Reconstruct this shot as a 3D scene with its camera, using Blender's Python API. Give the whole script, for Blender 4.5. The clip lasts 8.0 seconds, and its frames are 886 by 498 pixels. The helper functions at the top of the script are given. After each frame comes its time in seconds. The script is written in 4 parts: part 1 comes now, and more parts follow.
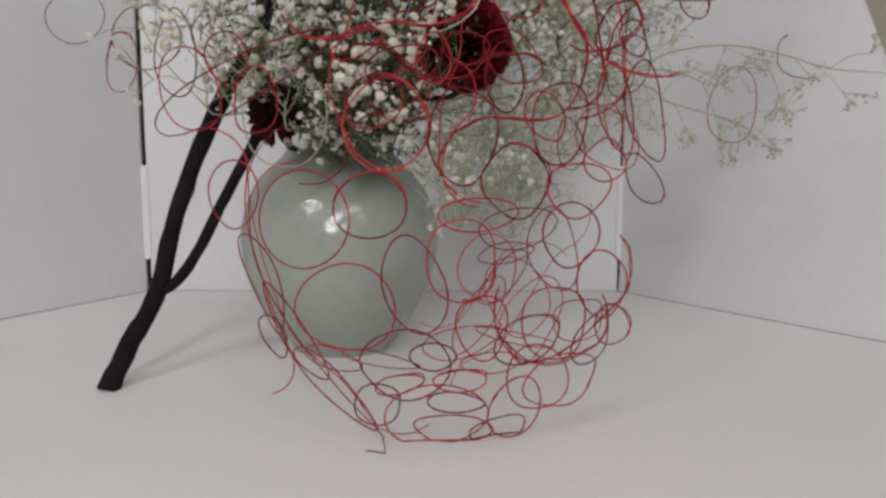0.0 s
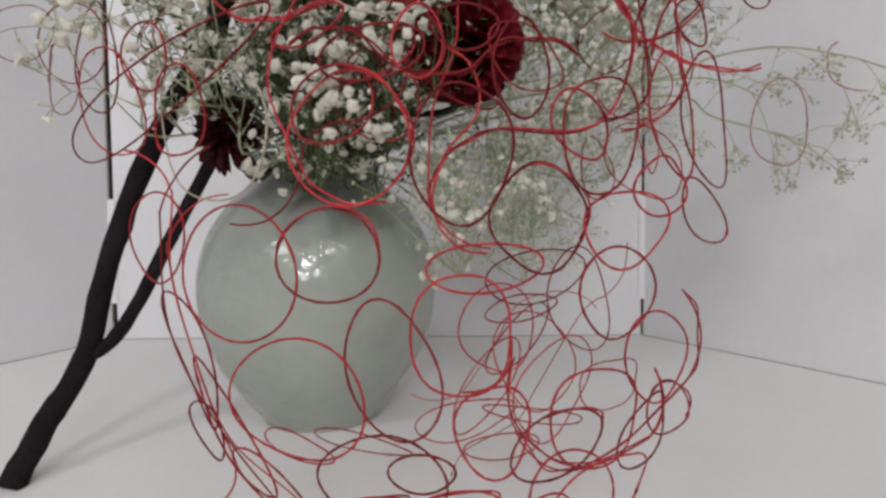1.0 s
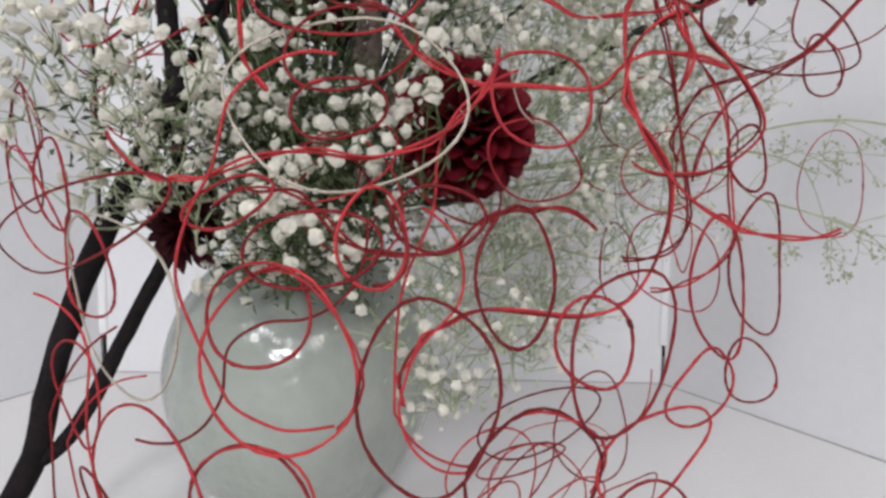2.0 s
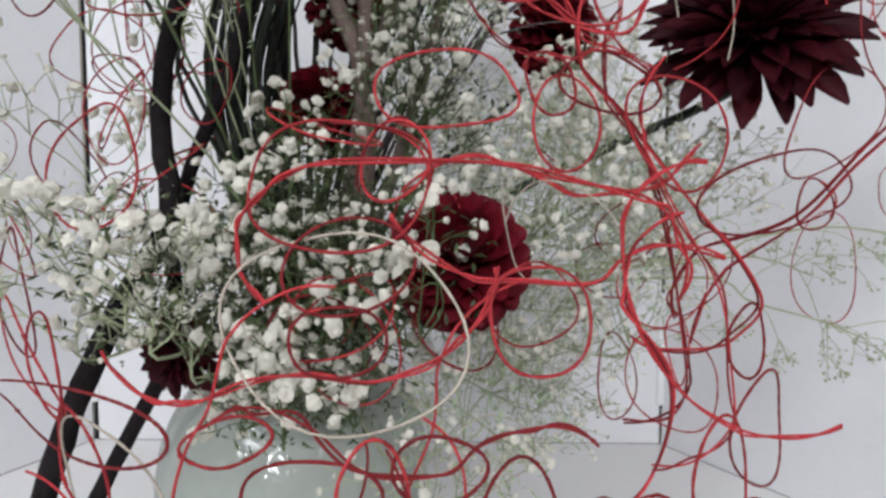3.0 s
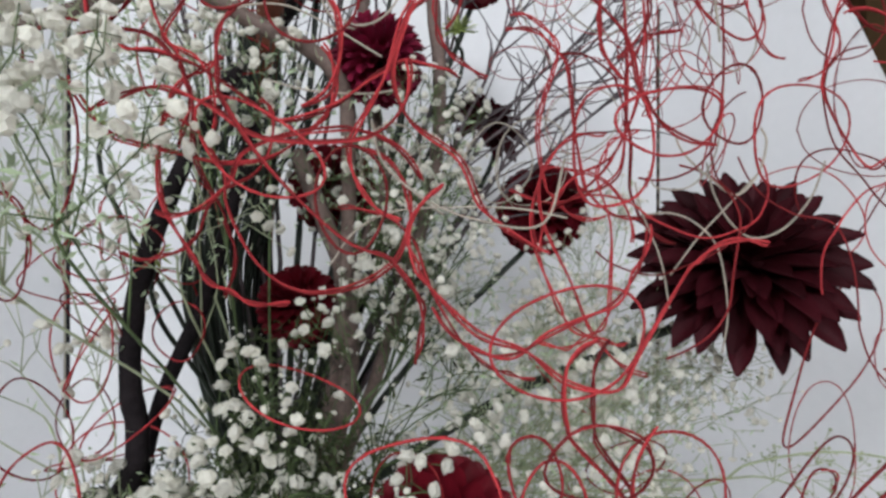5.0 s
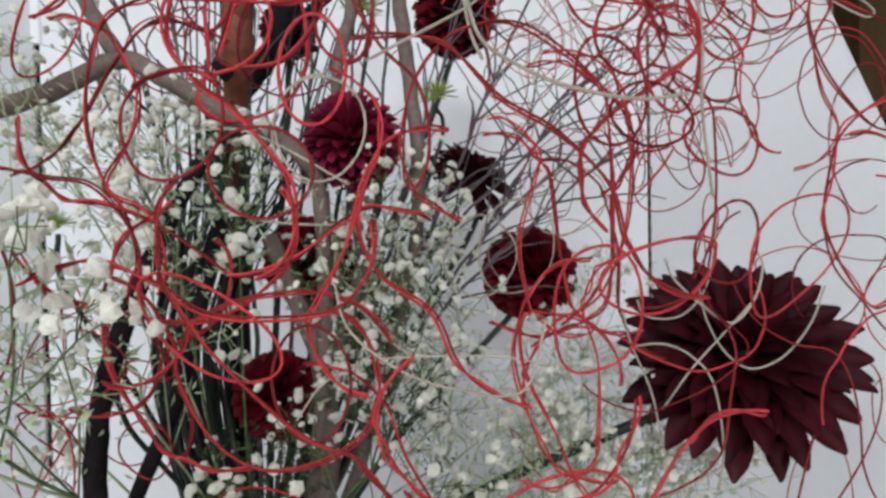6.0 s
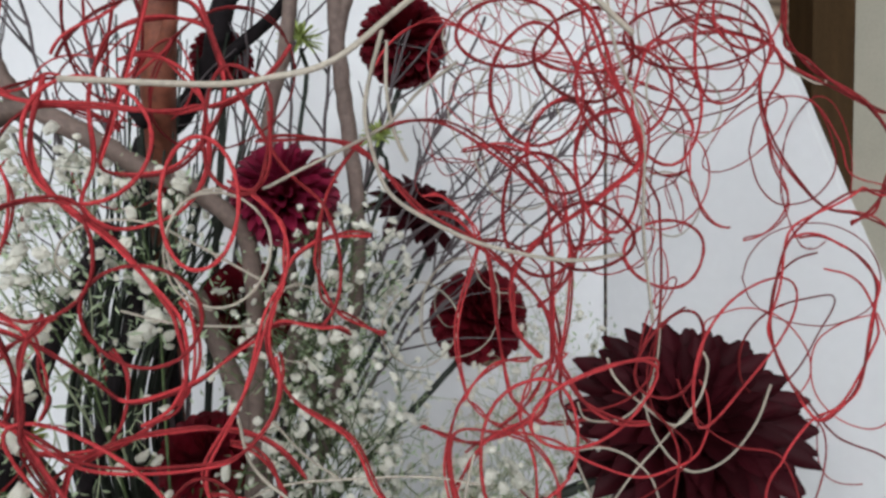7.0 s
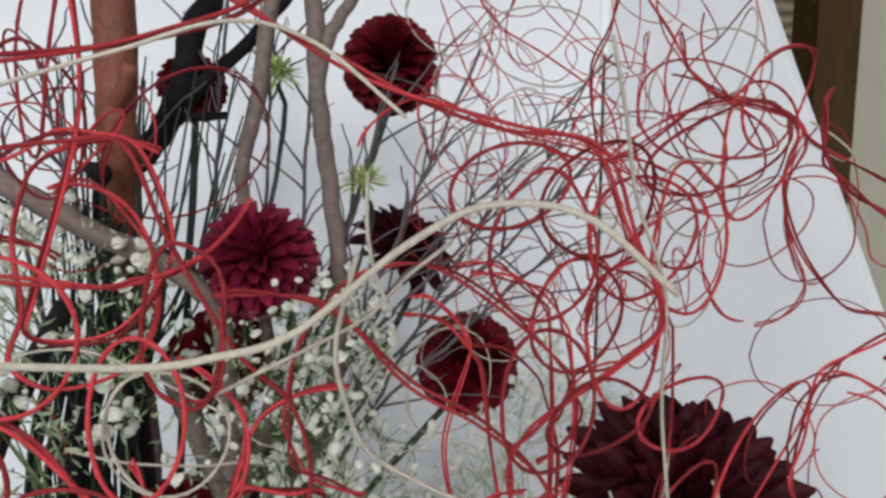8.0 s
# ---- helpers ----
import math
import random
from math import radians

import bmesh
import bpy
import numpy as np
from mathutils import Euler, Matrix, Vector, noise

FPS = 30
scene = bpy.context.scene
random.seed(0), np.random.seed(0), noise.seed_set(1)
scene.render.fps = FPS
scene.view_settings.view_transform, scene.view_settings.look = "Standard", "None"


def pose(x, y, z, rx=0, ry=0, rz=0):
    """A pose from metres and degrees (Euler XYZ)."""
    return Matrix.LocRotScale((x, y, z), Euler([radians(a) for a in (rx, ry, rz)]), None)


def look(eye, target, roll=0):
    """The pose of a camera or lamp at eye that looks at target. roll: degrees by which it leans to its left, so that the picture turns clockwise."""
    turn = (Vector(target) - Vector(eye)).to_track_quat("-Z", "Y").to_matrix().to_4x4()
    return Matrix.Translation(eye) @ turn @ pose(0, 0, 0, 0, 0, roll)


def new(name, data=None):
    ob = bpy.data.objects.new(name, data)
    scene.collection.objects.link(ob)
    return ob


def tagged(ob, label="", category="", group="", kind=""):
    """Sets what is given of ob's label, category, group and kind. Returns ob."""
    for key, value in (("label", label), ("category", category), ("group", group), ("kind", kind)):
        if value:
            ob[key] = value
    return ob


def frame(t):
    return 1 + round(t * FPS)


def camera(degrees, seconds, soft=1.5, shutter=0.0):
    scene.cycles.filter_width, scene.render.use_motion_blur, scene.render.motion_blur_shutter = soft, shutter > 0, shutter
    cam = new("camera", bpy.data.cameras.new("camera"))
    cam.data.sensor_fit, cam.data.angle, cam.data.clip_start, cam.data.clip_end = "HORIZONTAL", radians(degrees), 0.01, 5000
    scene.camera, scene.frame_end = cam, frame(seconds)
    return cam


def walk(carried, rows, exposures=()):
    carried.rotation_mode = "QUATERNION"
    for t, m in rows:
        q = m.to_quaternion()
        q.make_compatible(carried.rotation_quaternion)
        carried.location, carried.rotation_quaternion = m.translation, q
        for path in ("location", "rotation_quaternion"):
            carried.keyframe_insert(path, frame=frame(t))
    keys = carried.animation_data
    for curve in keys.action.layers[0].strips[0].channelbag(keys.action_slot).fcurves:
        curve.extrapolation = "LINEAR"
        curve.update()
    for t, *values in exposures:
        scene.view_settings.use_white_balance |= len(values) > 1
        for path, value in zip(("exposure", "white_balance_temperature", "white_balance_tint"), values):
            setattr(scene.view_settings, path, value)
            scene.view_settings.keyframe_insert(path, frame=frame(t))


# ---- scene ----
cam = camera(74.0, 8.0, 2.9)
PATH = [
    (0, (0.155, -0.715, 0.278), (0.168, 1.276, 0.081), 0.1),
    (0.5, (0.157, -0.621, 0.262), (0.178, 1.374, 0.129), -1.0),
    (1, (0.165, -0.539, 0.286), (0.163, 1.459, 0.19), -0.5),
    (1.2, (0.155, -0.502, 0.318), (0.184, 1.493, 0.177), 0.8),
    (2.3, (0.198, -0.427, 0.447), (0.116, 1.564, 0.276), 0.6),
    (2.5, (0.194, -0.432, 0.469), (0.122, 1.561, 0.314), 0.5),
    (3, (0.186, -0.421, 0.52), (0.144, 1.575, 0.405), -0.0),
    (3.5, (0.184, -0.42, 0.581), (0.154, 1.578, 0.5), -0.3),
    (4, (0.188, -0.42, 0.613), (0.16, 1.58, 0.576), -0.4),
    (4.5, (0.191, -0.408, 0.66), (0.171, 1.592, 0.65), -0.0),
    (4.7, (0.192, -0.401, 0.683), (0.176, 1.6, 0.692), 0.25),
    (6, (0.208, -0.359, 0.826), (0.21, 1.641, 0.784), -1.1),
    (6.5, (0.222, -0.346, 0.861), (0.311, 1.651, 0.814), -1.2),
    (7, (0.234, -0.324, 0.901), (0.353, 1.67, 0.802), -0.8),
    (7.5, (0.237, -0.297, 0.953), (0.377, 1.691, 0.781), -0.7),
    (8, (0.237, -0.274, 0.992), (0.396, 1.708, 0.777), 0.1),
]
walk(cam, [(t, look(eye, target, roll)) for t, eye, target, roll in PATH],
     [(0.0, -0.1, 6650, 13), (1.2, 0.17, 6550, 13), (2.3, 0.47, 6300, 12), (4.7, 0.42, 6150, 9), (8.0, 0.39, 6200, 7)])

# ---- light: unseen ceiling lamps, added and tuned, and the room's pale walls ----
world = bpy.data.worlds.new("room_air")
scene.world = world
world.use_nodes = True
world.node_tree.nodes["Background"].inputs[0].default_value = (0.75, 0.8, 0.9, 1)
world.node_tree.nodes["Background"].inputs[1].default_value = 0.05


def area_lamp(name, at, target, size, watts, color=(0.98, 0.985, 1)):
    data = bpy.data.lights.new(name, "AREA")
    data.shape, data.size, data.size_y = "RECTANGLE", size[0], size[1]
    data.energy, data.color = watts, color
    ob = new(name, data)
    ob.matrix_world = look(at, target)
    return ob


# third and fourth are added fill: one for the panels, one for the flowers
LAMPS = [(-1.2, -1.9, 31), (1.15, -2.1, 24), (0.1, -3.7, 80), (0.15, -0.75, 3)]
for lx, ly, watts in LAMPS:
    area_lamp("lamp", (lx, ly, 2.05), (lx * 0.3, 0.5, 0.2), (0.6, 0.6), watts)


# ---- materials ----
def material(name, color, rough=0.6, metal=0.0, vary=0.15, scale=8.0, fine=120.0, bump=0.15, dist=0.001, random_hue=0.0,
             spec=0.4, sheen=0.0, translucent=0.0, second=None, stretch=(1, 1, 1), island=False):
    m = bpy.data.materials.new(name)
    m.use_nodes = True
    nt = m.node_tree
    b = nt.nodes["Principled BSDF"]
    b.inputs["Roughness"].default_value = rough
    b.inputs["Metallic"].default_value = metal
    b.inputs["Specular IOR Level"].default_value = spec
    b.inputs["Sheen Weight"].default_value = sheen
    tc = nt.nodes.new("ShaderNodeTexCoord")
    mp = nt.nodes.new("ShaderNodeMapping")
    mp.inputs["Scale"].default_value = stretch
    nt.links.new(tc.outputs["Object"], mp.inputs["Vector"])
    n1 = nt.nodes.new("ShaderNodeTexNoise")
    n1.inputs["Scale"].default_value, n1.inputs["Detail"].default_value = scale, 4
    n2 = nt.nodes.new("ShaderNodeTexNoise")
    n2.inputs["Scale"].default_value, n2.inputs["Detail"].default_value = fine, 3
    nt.links.new(mp.outputs[0], n1.inputs["Vector"])
    nt.links.new(mp.outputs[0], n2.inputs["Vector"])
    add = nt.nodes.new("ShaderNodeMath")
    add.operation = "ADD"
    nt.links.new(n1.outputs["Fac"], add.inputs[0])
    nt.links.new(n2.outputs["Fac"], add.inputs[1])
    rm = nt.nodes.new("ShaderNodeMapRange")
    rm.inputs["From Min"].default_value, rm.inputs["From Max"].default_value = 0.6, 1.4
    nt.links.new(add.outputs[0], rm.inputs["Value"])
    mix = nt.nodes.new("ShaderNodeMix")
    mix.data_type = "RGBA"
    lo = second or tuple(c * (1 - vary) for c in color)
    hi = color if second else tuple(min(1, c * (1 + vary)) for c in color)
    mix.inputs[6].default_value, mix.inputs[7].default_value = (*lo, 1), (*hi, 1)
    nt.links.new(rm.outputs[0], mix.inputs[0])
    out = mix.outputs[2]
    if random_hue:
        if island:
            info = nt.nodes.new("ShaderNodeNewGeometry").outputs["Random Per Island"]
        else:
            info = nt.nodes.new("ShaderNodeObjectInfo").outputs["Random"]
        mr = nt.nodes.new("ShaderNodeMapRange")
        mr.inputs["To Min"].default_value, mr.inputs["To Max"].default_value = 1 - random_hue, 1 + random_hue
        nt.links.new(info, mr.inputs["Value"])
        hs = nt.nodes.new("ShaderNodeHueSaturation")
        nt.links.new(mr.outputs[0], hs.inputs["Value"])
        nt.links.new(out, hs.inputs["Color"])
        out = hs.outputs[0]
    nt.links.new(out, b.inputs["Base Color"])
    if translucent:
        tr = nt.nodes.new("ShaderNodeBsdfTranslucent")
        ms = nt.nodes.new("ShaderNodeMixShader")
        ms.inputs[0].default_value = translucent
        nt.links.new(out, tr.inputs[0])
        nt.links.new(b.outputs[0], ms.inputs[1])
        nt.links.new(tr.outputs[0], ms.inputs[2])
        nt.links.new(ms.outputs[0], nt.nodes["Material Output"].inputs[0])
    if bump:
        bp = nt.nodes.new("ShaderNodeBump")
        bp.inputs["Strength"].default_value, bp.inputs["Distance"].default_value = bump, dist
        nt.links.new(add.outputs[0], bp.inputs["Height"])
        nt.links.new(bp.outputs[0], b.inputs["Normal"])
    return m


M_PANEL = material("white_panel", (0.74, 0.74, 0.75), 0.75, vary=0.03, scale=3, fine=60, bump=0.08)
M_FLOOR = material("white_board", (0.78, 0.77, 0.76), 0.55, vary=0.03, scale=4, fine=90, bump=0.06)
M_EDGE = material("panel_edge", (0.8, 0.8, 0.8), 0.6, vary=0.04)
M_BEIGE = material("beige_wall", (0.45, 0.42, 0.34), 0.85, vary=0.08)
M_BROWN = material("dark_wood", (0.06, 0.034, 0.014), 0.6, spec=0.12, vary=0.35, scale=5, fine=60, stretch=(8, 8, 1), bump=0.3)
M_SLAT = material("slat_wood", (0.2, 0.14, 0.09), 0.6, vary=0.35, scale=12, fine=80, stretch=(1, 1, 6), bump=0.3)
M_ROOM = material("room_plaster", (0.78, 0.77, 0.75), 0.9, vary=0.05)
M_CEIL = material("ceiling_white", (0.82, 0.82, 0.8), 0.9, vary=0.03)
M_FLOORROOM = material("grey_carpet", (0.42, 0.41, 0.4), 0.95, vary=0.15, fine=300)
M_VASE = material("celadon_glaze", (0.345, 0.375, 0.335), 0.1, vary=0.06, scale=24, fine=60, bump=0.35, dist=0.006, spec=0.5)
M_BARK = material("black_bark", (0.013, 0.010, 0.011), 0.85, vary=0.5, scale=25, fine=160, bump=0.6, dist=0.003, spec=0.12)
M_GREYWOOD = material("grey_bark", (0.14, 0.1, 0.085), 0.75, vary=0.4, scale=25, fine=160, bump=0.5, dist=0.002)
M_TWIG = material("dark_twig", (0.095, 0.075, 0.08), 0.7, vary=0.4, scale=40, fine=200, bump=0.2)
M_RED = material("red_cord", (0.285, 0.027, 0.031), 0.85, spec=0.15, vary=0.45, scale=25, fine=500, bump=0.3, dist=0.0006, random_hue=0.6)
M_WHITE = material("pale_cord", (0.38, 0.335, 0.275), 0.85, spec=0.15, vary=0.3, scale=30, fine=500, bump=0.3, dist=0.0006, random_hue=0.15)
M_GREEN = material("gypsophila_green", (0.10, 0.14, 0.06), 0.6, vary=0.5, scale=20, fine=80, bump=0, spec=0.2)
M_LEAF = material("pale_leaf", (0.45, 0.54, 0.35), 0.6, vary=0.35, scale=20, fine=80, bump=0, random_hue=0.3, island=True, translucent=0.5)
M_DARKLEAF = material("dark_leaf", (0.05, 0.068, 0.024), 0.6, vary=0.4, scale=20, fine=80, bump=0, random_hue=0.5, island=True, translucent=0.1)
M_PALEGREEN = material("gypsophila_dry", (0.36, 0.4, 0.25), 0.65, vary=0.3, scale=20, fine=80, bump=0)
M_STEM = material("dark_green_stem", (0.014, 0.02, 0.012), 0.5, vary=0.4, scale=20, fine=90, bump=0.1)
M_BLOOM = material("white_blossom", (0.8, 0.78, 0.7), 0.8, vary=0.1, scale=80, fine=300, bump=0, random_hue=0.1, island=True, translucent=0.4, spec=0.15)
M_MUM = material("yellow_green_petal", (0.35, 0.42, 0.12), 0.6, vary=0.25, scale=60, fine=200, bump=0, random_hue=0.2, translucent=0.2)
M_BLACKDAHLIA = material("black_red_petal", (0.036, 0.003, 0.006), 0.6, vary=0.4, scale=40, fine=250, bump=0.15, dist=0.0006, random_hue=0.35, spec=0.15, translucent=0.12)
M_CRIMSON = material("crimson_petal", (0.125, 0.004, 0.011), 0.55, vary=0.35, scale=60, fine=250, bump=0.1, dist=0.0006, random_hue=0.3, spec=0.25, translucent=0.15)
M_MAGENTA = material("magenta_petal", (0.19, 0.008, 0.035), 0.55, vary=0.35, scale=60, fine=250, bump=0.1, dist=0.0006, random_hue=0.3, spec=0.3, translucent=0.15)
wv = M_SLAT.node_tree.nodes.new("ShaderNodeTexWave")
wv.bands_direction = "Z"
wv.inputs["Scale"].default_value, wv.inputs["Distortion"].default_value, wv.inputs["Detail"].default_value = 9, 3.5, 2
wr = M_SLAT.node_tree.nodes.new("ShaderNodeValToRGB")
wr.color_ramp.elements[0].color, wr.color_ramp.elements[1].color = (0.10, 0.065, 0.04, 1), (0.30, 0.23, 0.16, 1)
wt = M_SLAT.node_tree.nodes.new("ShaderNodeTexCoord")
M_SLAT.node_tree.links.new(wt.outputs["Object"], wv.inputs["Vector"])
M_SLAT.node_tree.links.new(wv.outputs["Fac"], wr.inputs[0])
M_SLAT.node_tree.links.new(wr.outputs[0], M_SLAT.node_tree.nodes["Principled BSDF"].inputs["Base Color"])
M_RUST = material("rusty_bark", (0.15, 0.045, 0.024), 0.7, vary=0.45, scale=30, fine=150, bump=0.5, dist=0.002)
M_GAPSHADE = material("gap_shade", (0.01, 0.01, 0.012), 0.9, vary=0.2)
M_SHADOWLINE = material("grey_shadow_line", (0.34, 0.33, 0.32), 0.8, vary=0.3, scale=30)
M_LAMP = material("lamp_housing", (0.7, 0.7, 0.7), 0.5, vary=0.05)


# ---- mesh helpers ----
def mesh_of(name, verts, faces, mat, smooth=True):
    me = bpy.data.meshes.new(name)
    me.from_pydata([tuple(v) for v in verts], [], faces)
    me.materials.append(mat)
    if smooth:
        me.polygons.foreach_set("use_smooth", [True] * len(me.polygons))
    me.update()
    return me


def part(name, verts, faces, mat, parent=None, label="", smooth=True):
    ob = new(name, mesh_of(name, verts, faces, mat, smooth))
    if parent is not None:
        ob.parent = parent
    if label:
        tagged(ob, label)
    return ob


def thing(name, at, label, category, group="", kind=""):
    ob = new(name)
    ob.empty_display_size = 0.05
    ob.location = at
    return tagged(ob, label, category, group, kind)


def block(p, q):
    """Box with slightly eased edges between two corners."""
    bm = bmesh.new()
    bmesh.ops.create_cube(bm, size=1)
    s = [q[i] - p[i] for i in range(3)]
    for v in bm.verts:
        v.co = [p[i] + (v.co[i] + 0.5) * s[i] for i in range(3)]
    bmesh.ops.bevel(bm, geom=bm.edges[:], offset=min(0.003, min(s) * 0.2), segments=1, affect="EDGES")
    bm.verts.index_update()
    out = [v.co[:] for v in bm.verts], [[v.index for v in f.verts] for f in bm.faces]
    bm.free()
    return out


def prism(poly, a, b):
    """Upright or slanted slab: a polygon of 3D points pushed from offset a to offset b."""
    a, b = Vector(a), Vector(b)
    n = len(poly)
    vs = [Vector(p) + a for p in poly] + [Vector(p) + b for p in poly]
    fs = [list(range(n))[::-1], list(range(n, 2 * n))] + [[i, (i + 1) % n, n + (i + 1) % n, n + i] for i in range(n)]
    return vs, fs


def lathe(profile, seg=64):
    vs, fs = [], []
    for r, z in profile:
        for k in range(seg):
            a = 2 * math.pi * k / seg
            vs.append((r * math.cos(a), r * math.sin(a), z))
    for i in range(len(profile) - 1):
        for k in range(seg):
            j = (k + 1) % seg
            fs.append([i * seg + k, i * seg + j, (i + 1) * seg + j, (i + 1) * seg + k])
    return vs, fs


def tube(points, radii, sides=6, closed=False, base=0):
    """A tapered tube through points; returns vertices and faces counted from base."""
    pts = np.asarray(points, float)
    n = len(pts)
    rad = np.broadcast_to(np.asarray(radii, float), (n,))
    tan = np.roll(pts, -1, 0) - np.roll(pts, 1, 0) if closed else np.gradient(pts, axis=0)
    tan /= np.linalg.norm(tan, axis=1)[:, None] + 1e-9
    up = np.array([0.0, 0, 1]) if abs(tan[0][2]) < 0.9 else np.array([1.0, 0, 0])
    vs = []
    for i in range(n):
        up = up - tan[i] * np.dot(up, tan[i])
        up /= np.linalg.norm(up) + 1e-9
        side = np.cross(tan[i], up)
        for k in range(sides):
            a = 2 * math.pi * k / sides
            vs.append(pts[i] + rad[i] * (math.cos(a) * up + math.sin(a) * side))
    fs = []
    for i in range(n if closed else n - 1):
        j = (i + 1) % n
        for k in range(sides):
            l = (k + 1) % sides
            fs.append([base + i * sides + k, base + i * sides + l, base + j * sides + l, base + j * sides + k])
    if not closed:
        fs.append([base + k for k in range(sides)][::-1])
        fs.append([base + (n - 1) * sides + k for k in range(sides)])
    return vs, fs


def spline(points, n):
    """Smooth curve (Catmull-Rom) through a few points."""
    p = [np.asarray(q, float) for q in points]
    p = [2 * p[0] - p[1]] + p + [2 * p[-1] - p[-2]]
    out = []
    segs = len(p) - 3
    for i in range(n):
        u = i / (n - 1) * segs
        s = min(int(u), segs - 1)
        f = u - s
        a, b, c, d = p[s:s + 4]
        out.append(0.5 * (2 * b + (c - a) * f + (2 * a - 5 * b + 4 * c - d) * f * f + (3 * b - a - 3 * c + d) * f ** 3))
    return np.array(out)


class Heap:
    """Collects many small pieces into one mesh."""

    def __init__(self):
        self.v, self.f = [], []

    def tube(self, points, radii, sides=4):
        v, f = tube(points, radii, sides, False, len(self.v))
        self.v += list(v)
        self.f += f

    def add(self, verts, faces):
        b = len(self.v)
        self.v += list(verts)
        self.f += [[b + i for i in f] for f in faces]


def knobbly(points, n, r0, r1, seed, amp=0.12, bend=0.004):
    """Points and radii of a woody limb with slight kinks and nodes."""
    rnd = random.Random(seed)
    c = spline(points, n)
    rad = np.linspace(r0, r1, n)
    for i in range(n):
        c[i] += np.array([rnd.uniform(-bend, bend) for _ in range(3)]) * (0 < i < n - 1)
        rad[i] *= 1 + rnd.uniform(-amp, amp)
    return c, rad


# ---- the setting: platform, three white panels, the room ----
def slab(name, verts, faces, mat, label, category):
    return tagged(part(name, verts, faces, mat, None, "", False), label, category, "", "structure")


slab("floor", *block((-1.9, -1.2, -0.05), (1.9, 1.15, 0.0)), M_FLOOR, "white painted display platform under the flower arrangement", "platform")
slab("wall_back", *prism([(-0.64, 0.9, 0), (0.649, 0.9, 0), (0.649, 0.9, 2.05), (-0.64, 0.9, 2.05)], (0, 0, 0), (0, 0.03, 0)), M_PANEL,
     "white painted back panel of the display booth", "panel")
RD = Vector((0.53, -0.9, 0)).normalized()
RP = Vector((0.6545, 0.896, 0))
rn = Vector((-RD.y, RD.x, 0))
e0, e1 = RP + RD * 0.80, RP + RD * 0.02
slab("wall_right", *prism([RP, e0, e1 + Vector((0, 0, 2.03)), RP + Vector((0, 0, 2.05))], (0, 0, 0), rn * 0.025), M_PANEL,
     "white side panel with a slanting front edge", "panel")
LD = Vector((-0.38, -1.0, 0)).normalized()
LP = Vector((-0.6515, 0.896, 0))
ln = Vector((LD.y, -LD.x, 0))
slab("wall_left", *prism([LP, LP + LD * 0.80, LP + LD * 0.02 + Vector((0, 0, 2.03)), LP + Vector((0, 0, 2.05))], (0, 0, 0), ln * 0.025), M_PANEL,
     "white side panel of the display booth", "panel")
# black backing paints the shade in the two open joints, crossed by white hinges
for name, sx, half, front in (("joint_left", -0.6457, 0.0048, 0.9), ("joint_right", 0.652, 0.012, 0.935)):
    j = slab(name, *block((sx - half, front, 0.0), (sx + half, 0.95, 2.0)), M_GAPSHADE, "dark open joint between two white panels", "joint")
    for z0, z1 in ((0.09, 0.345), (1.25, 1.38)):
        part("hinge", *block((sx - 0.011, 0.893, z0), (sx + 0.011, 0.91, z1)), M_EDGE, j, "white hinge strip", False)
# thin grey strips paint the shadow line where panels meet the platform
for name, p0, p1, back in (("shadow_line_back", Vector((-0.64, 0.9, 0)), Vector((0.649, 0.9, 0)), Vector((0, -0.002, 0))),
                           ("shadow_line_right", RP, e0, -rn * 0.002), ("shadow_line_left", LP, LP + LD * 0.80, -ln * 0.002)):
    up = Vector((0, 0, 0.002))
    slab(name, *prism([p0, p1, p1 + up, p0 + up], (0, 0, 0), back), M_SHADOWLINE, "thin grey shadow joint under a white panel", "trim")
# room floor, ceiling and outer walls: out of view, added to bounce lamp light
slab("room_floor", *block((-4, -5, -0.75), (4, 4, -0.7)), M_FLOORROOM, "grey carpet of the exhibition room", "floor")
slab("platform_body", *block((-1.85, -1.15, -0.7), (1.85, 1.1, -0.054)), M_PANEL, "white painted body of the display platform", "platform")
slab("ceiling", *block((-4, -5, 2.3), (4, 4, 2.4)), M_CEIL, "white ceiling of the exhibition room", "ceiling")
slab("wall_north", *block((-4, 2.2, -0.7), (4, 2.3, 2.3)), M_BEIGE, "beige plastered room wall", "wall")
slab("wall_alcove", *block((1.436, 1.26, -0.7), (4, 1.32, 2.3)), M_BEIGE, "beige plastered wall beside a dark wooden post", "wall")
slab("wooden_post", *block((1.318, 1.2, -0.7), (1.436, 1.33, 2.3)), M_BROWN, "dark brown square wooden post behind the white panel", "post")
slab("wood_board", *block((0.5, 1.3, -0.7), (1.318, 1.33, 2.3)), M_SLAT, "brown board with wavy wood grain behind the panel", "board")
slab("wall_south", *block((-4, -5.1, -0.7), (4, -5, 2.3)), M_ROOM, "pale plastered room wall", "wall")
slab("wall_east", *block((4, -5, -0.7), (4.1, 2.2, 2.3)), M_ROOM, "pale plastered room wall", "wall")
slab("wall_west", *block((-4.1, -5, -0.7), (-4, 2.2, 2.3)), M_ROOM, "pale plastered room wall", "wall")
# housings out of view, added to go with the lamps
for lx, ly, watts in LAMPS:
    lamp = thing("unseen_ceiling_light", (lx, ly, 2.08), "unseen white ceiling light housing, added over a lamp", "ceiling light", "ceiling lights")
    part("housing", *block((-0.33, -0.33, 0.02), (0.33, 0.33, 0.22)), M_LAMP, lamp, "", False)

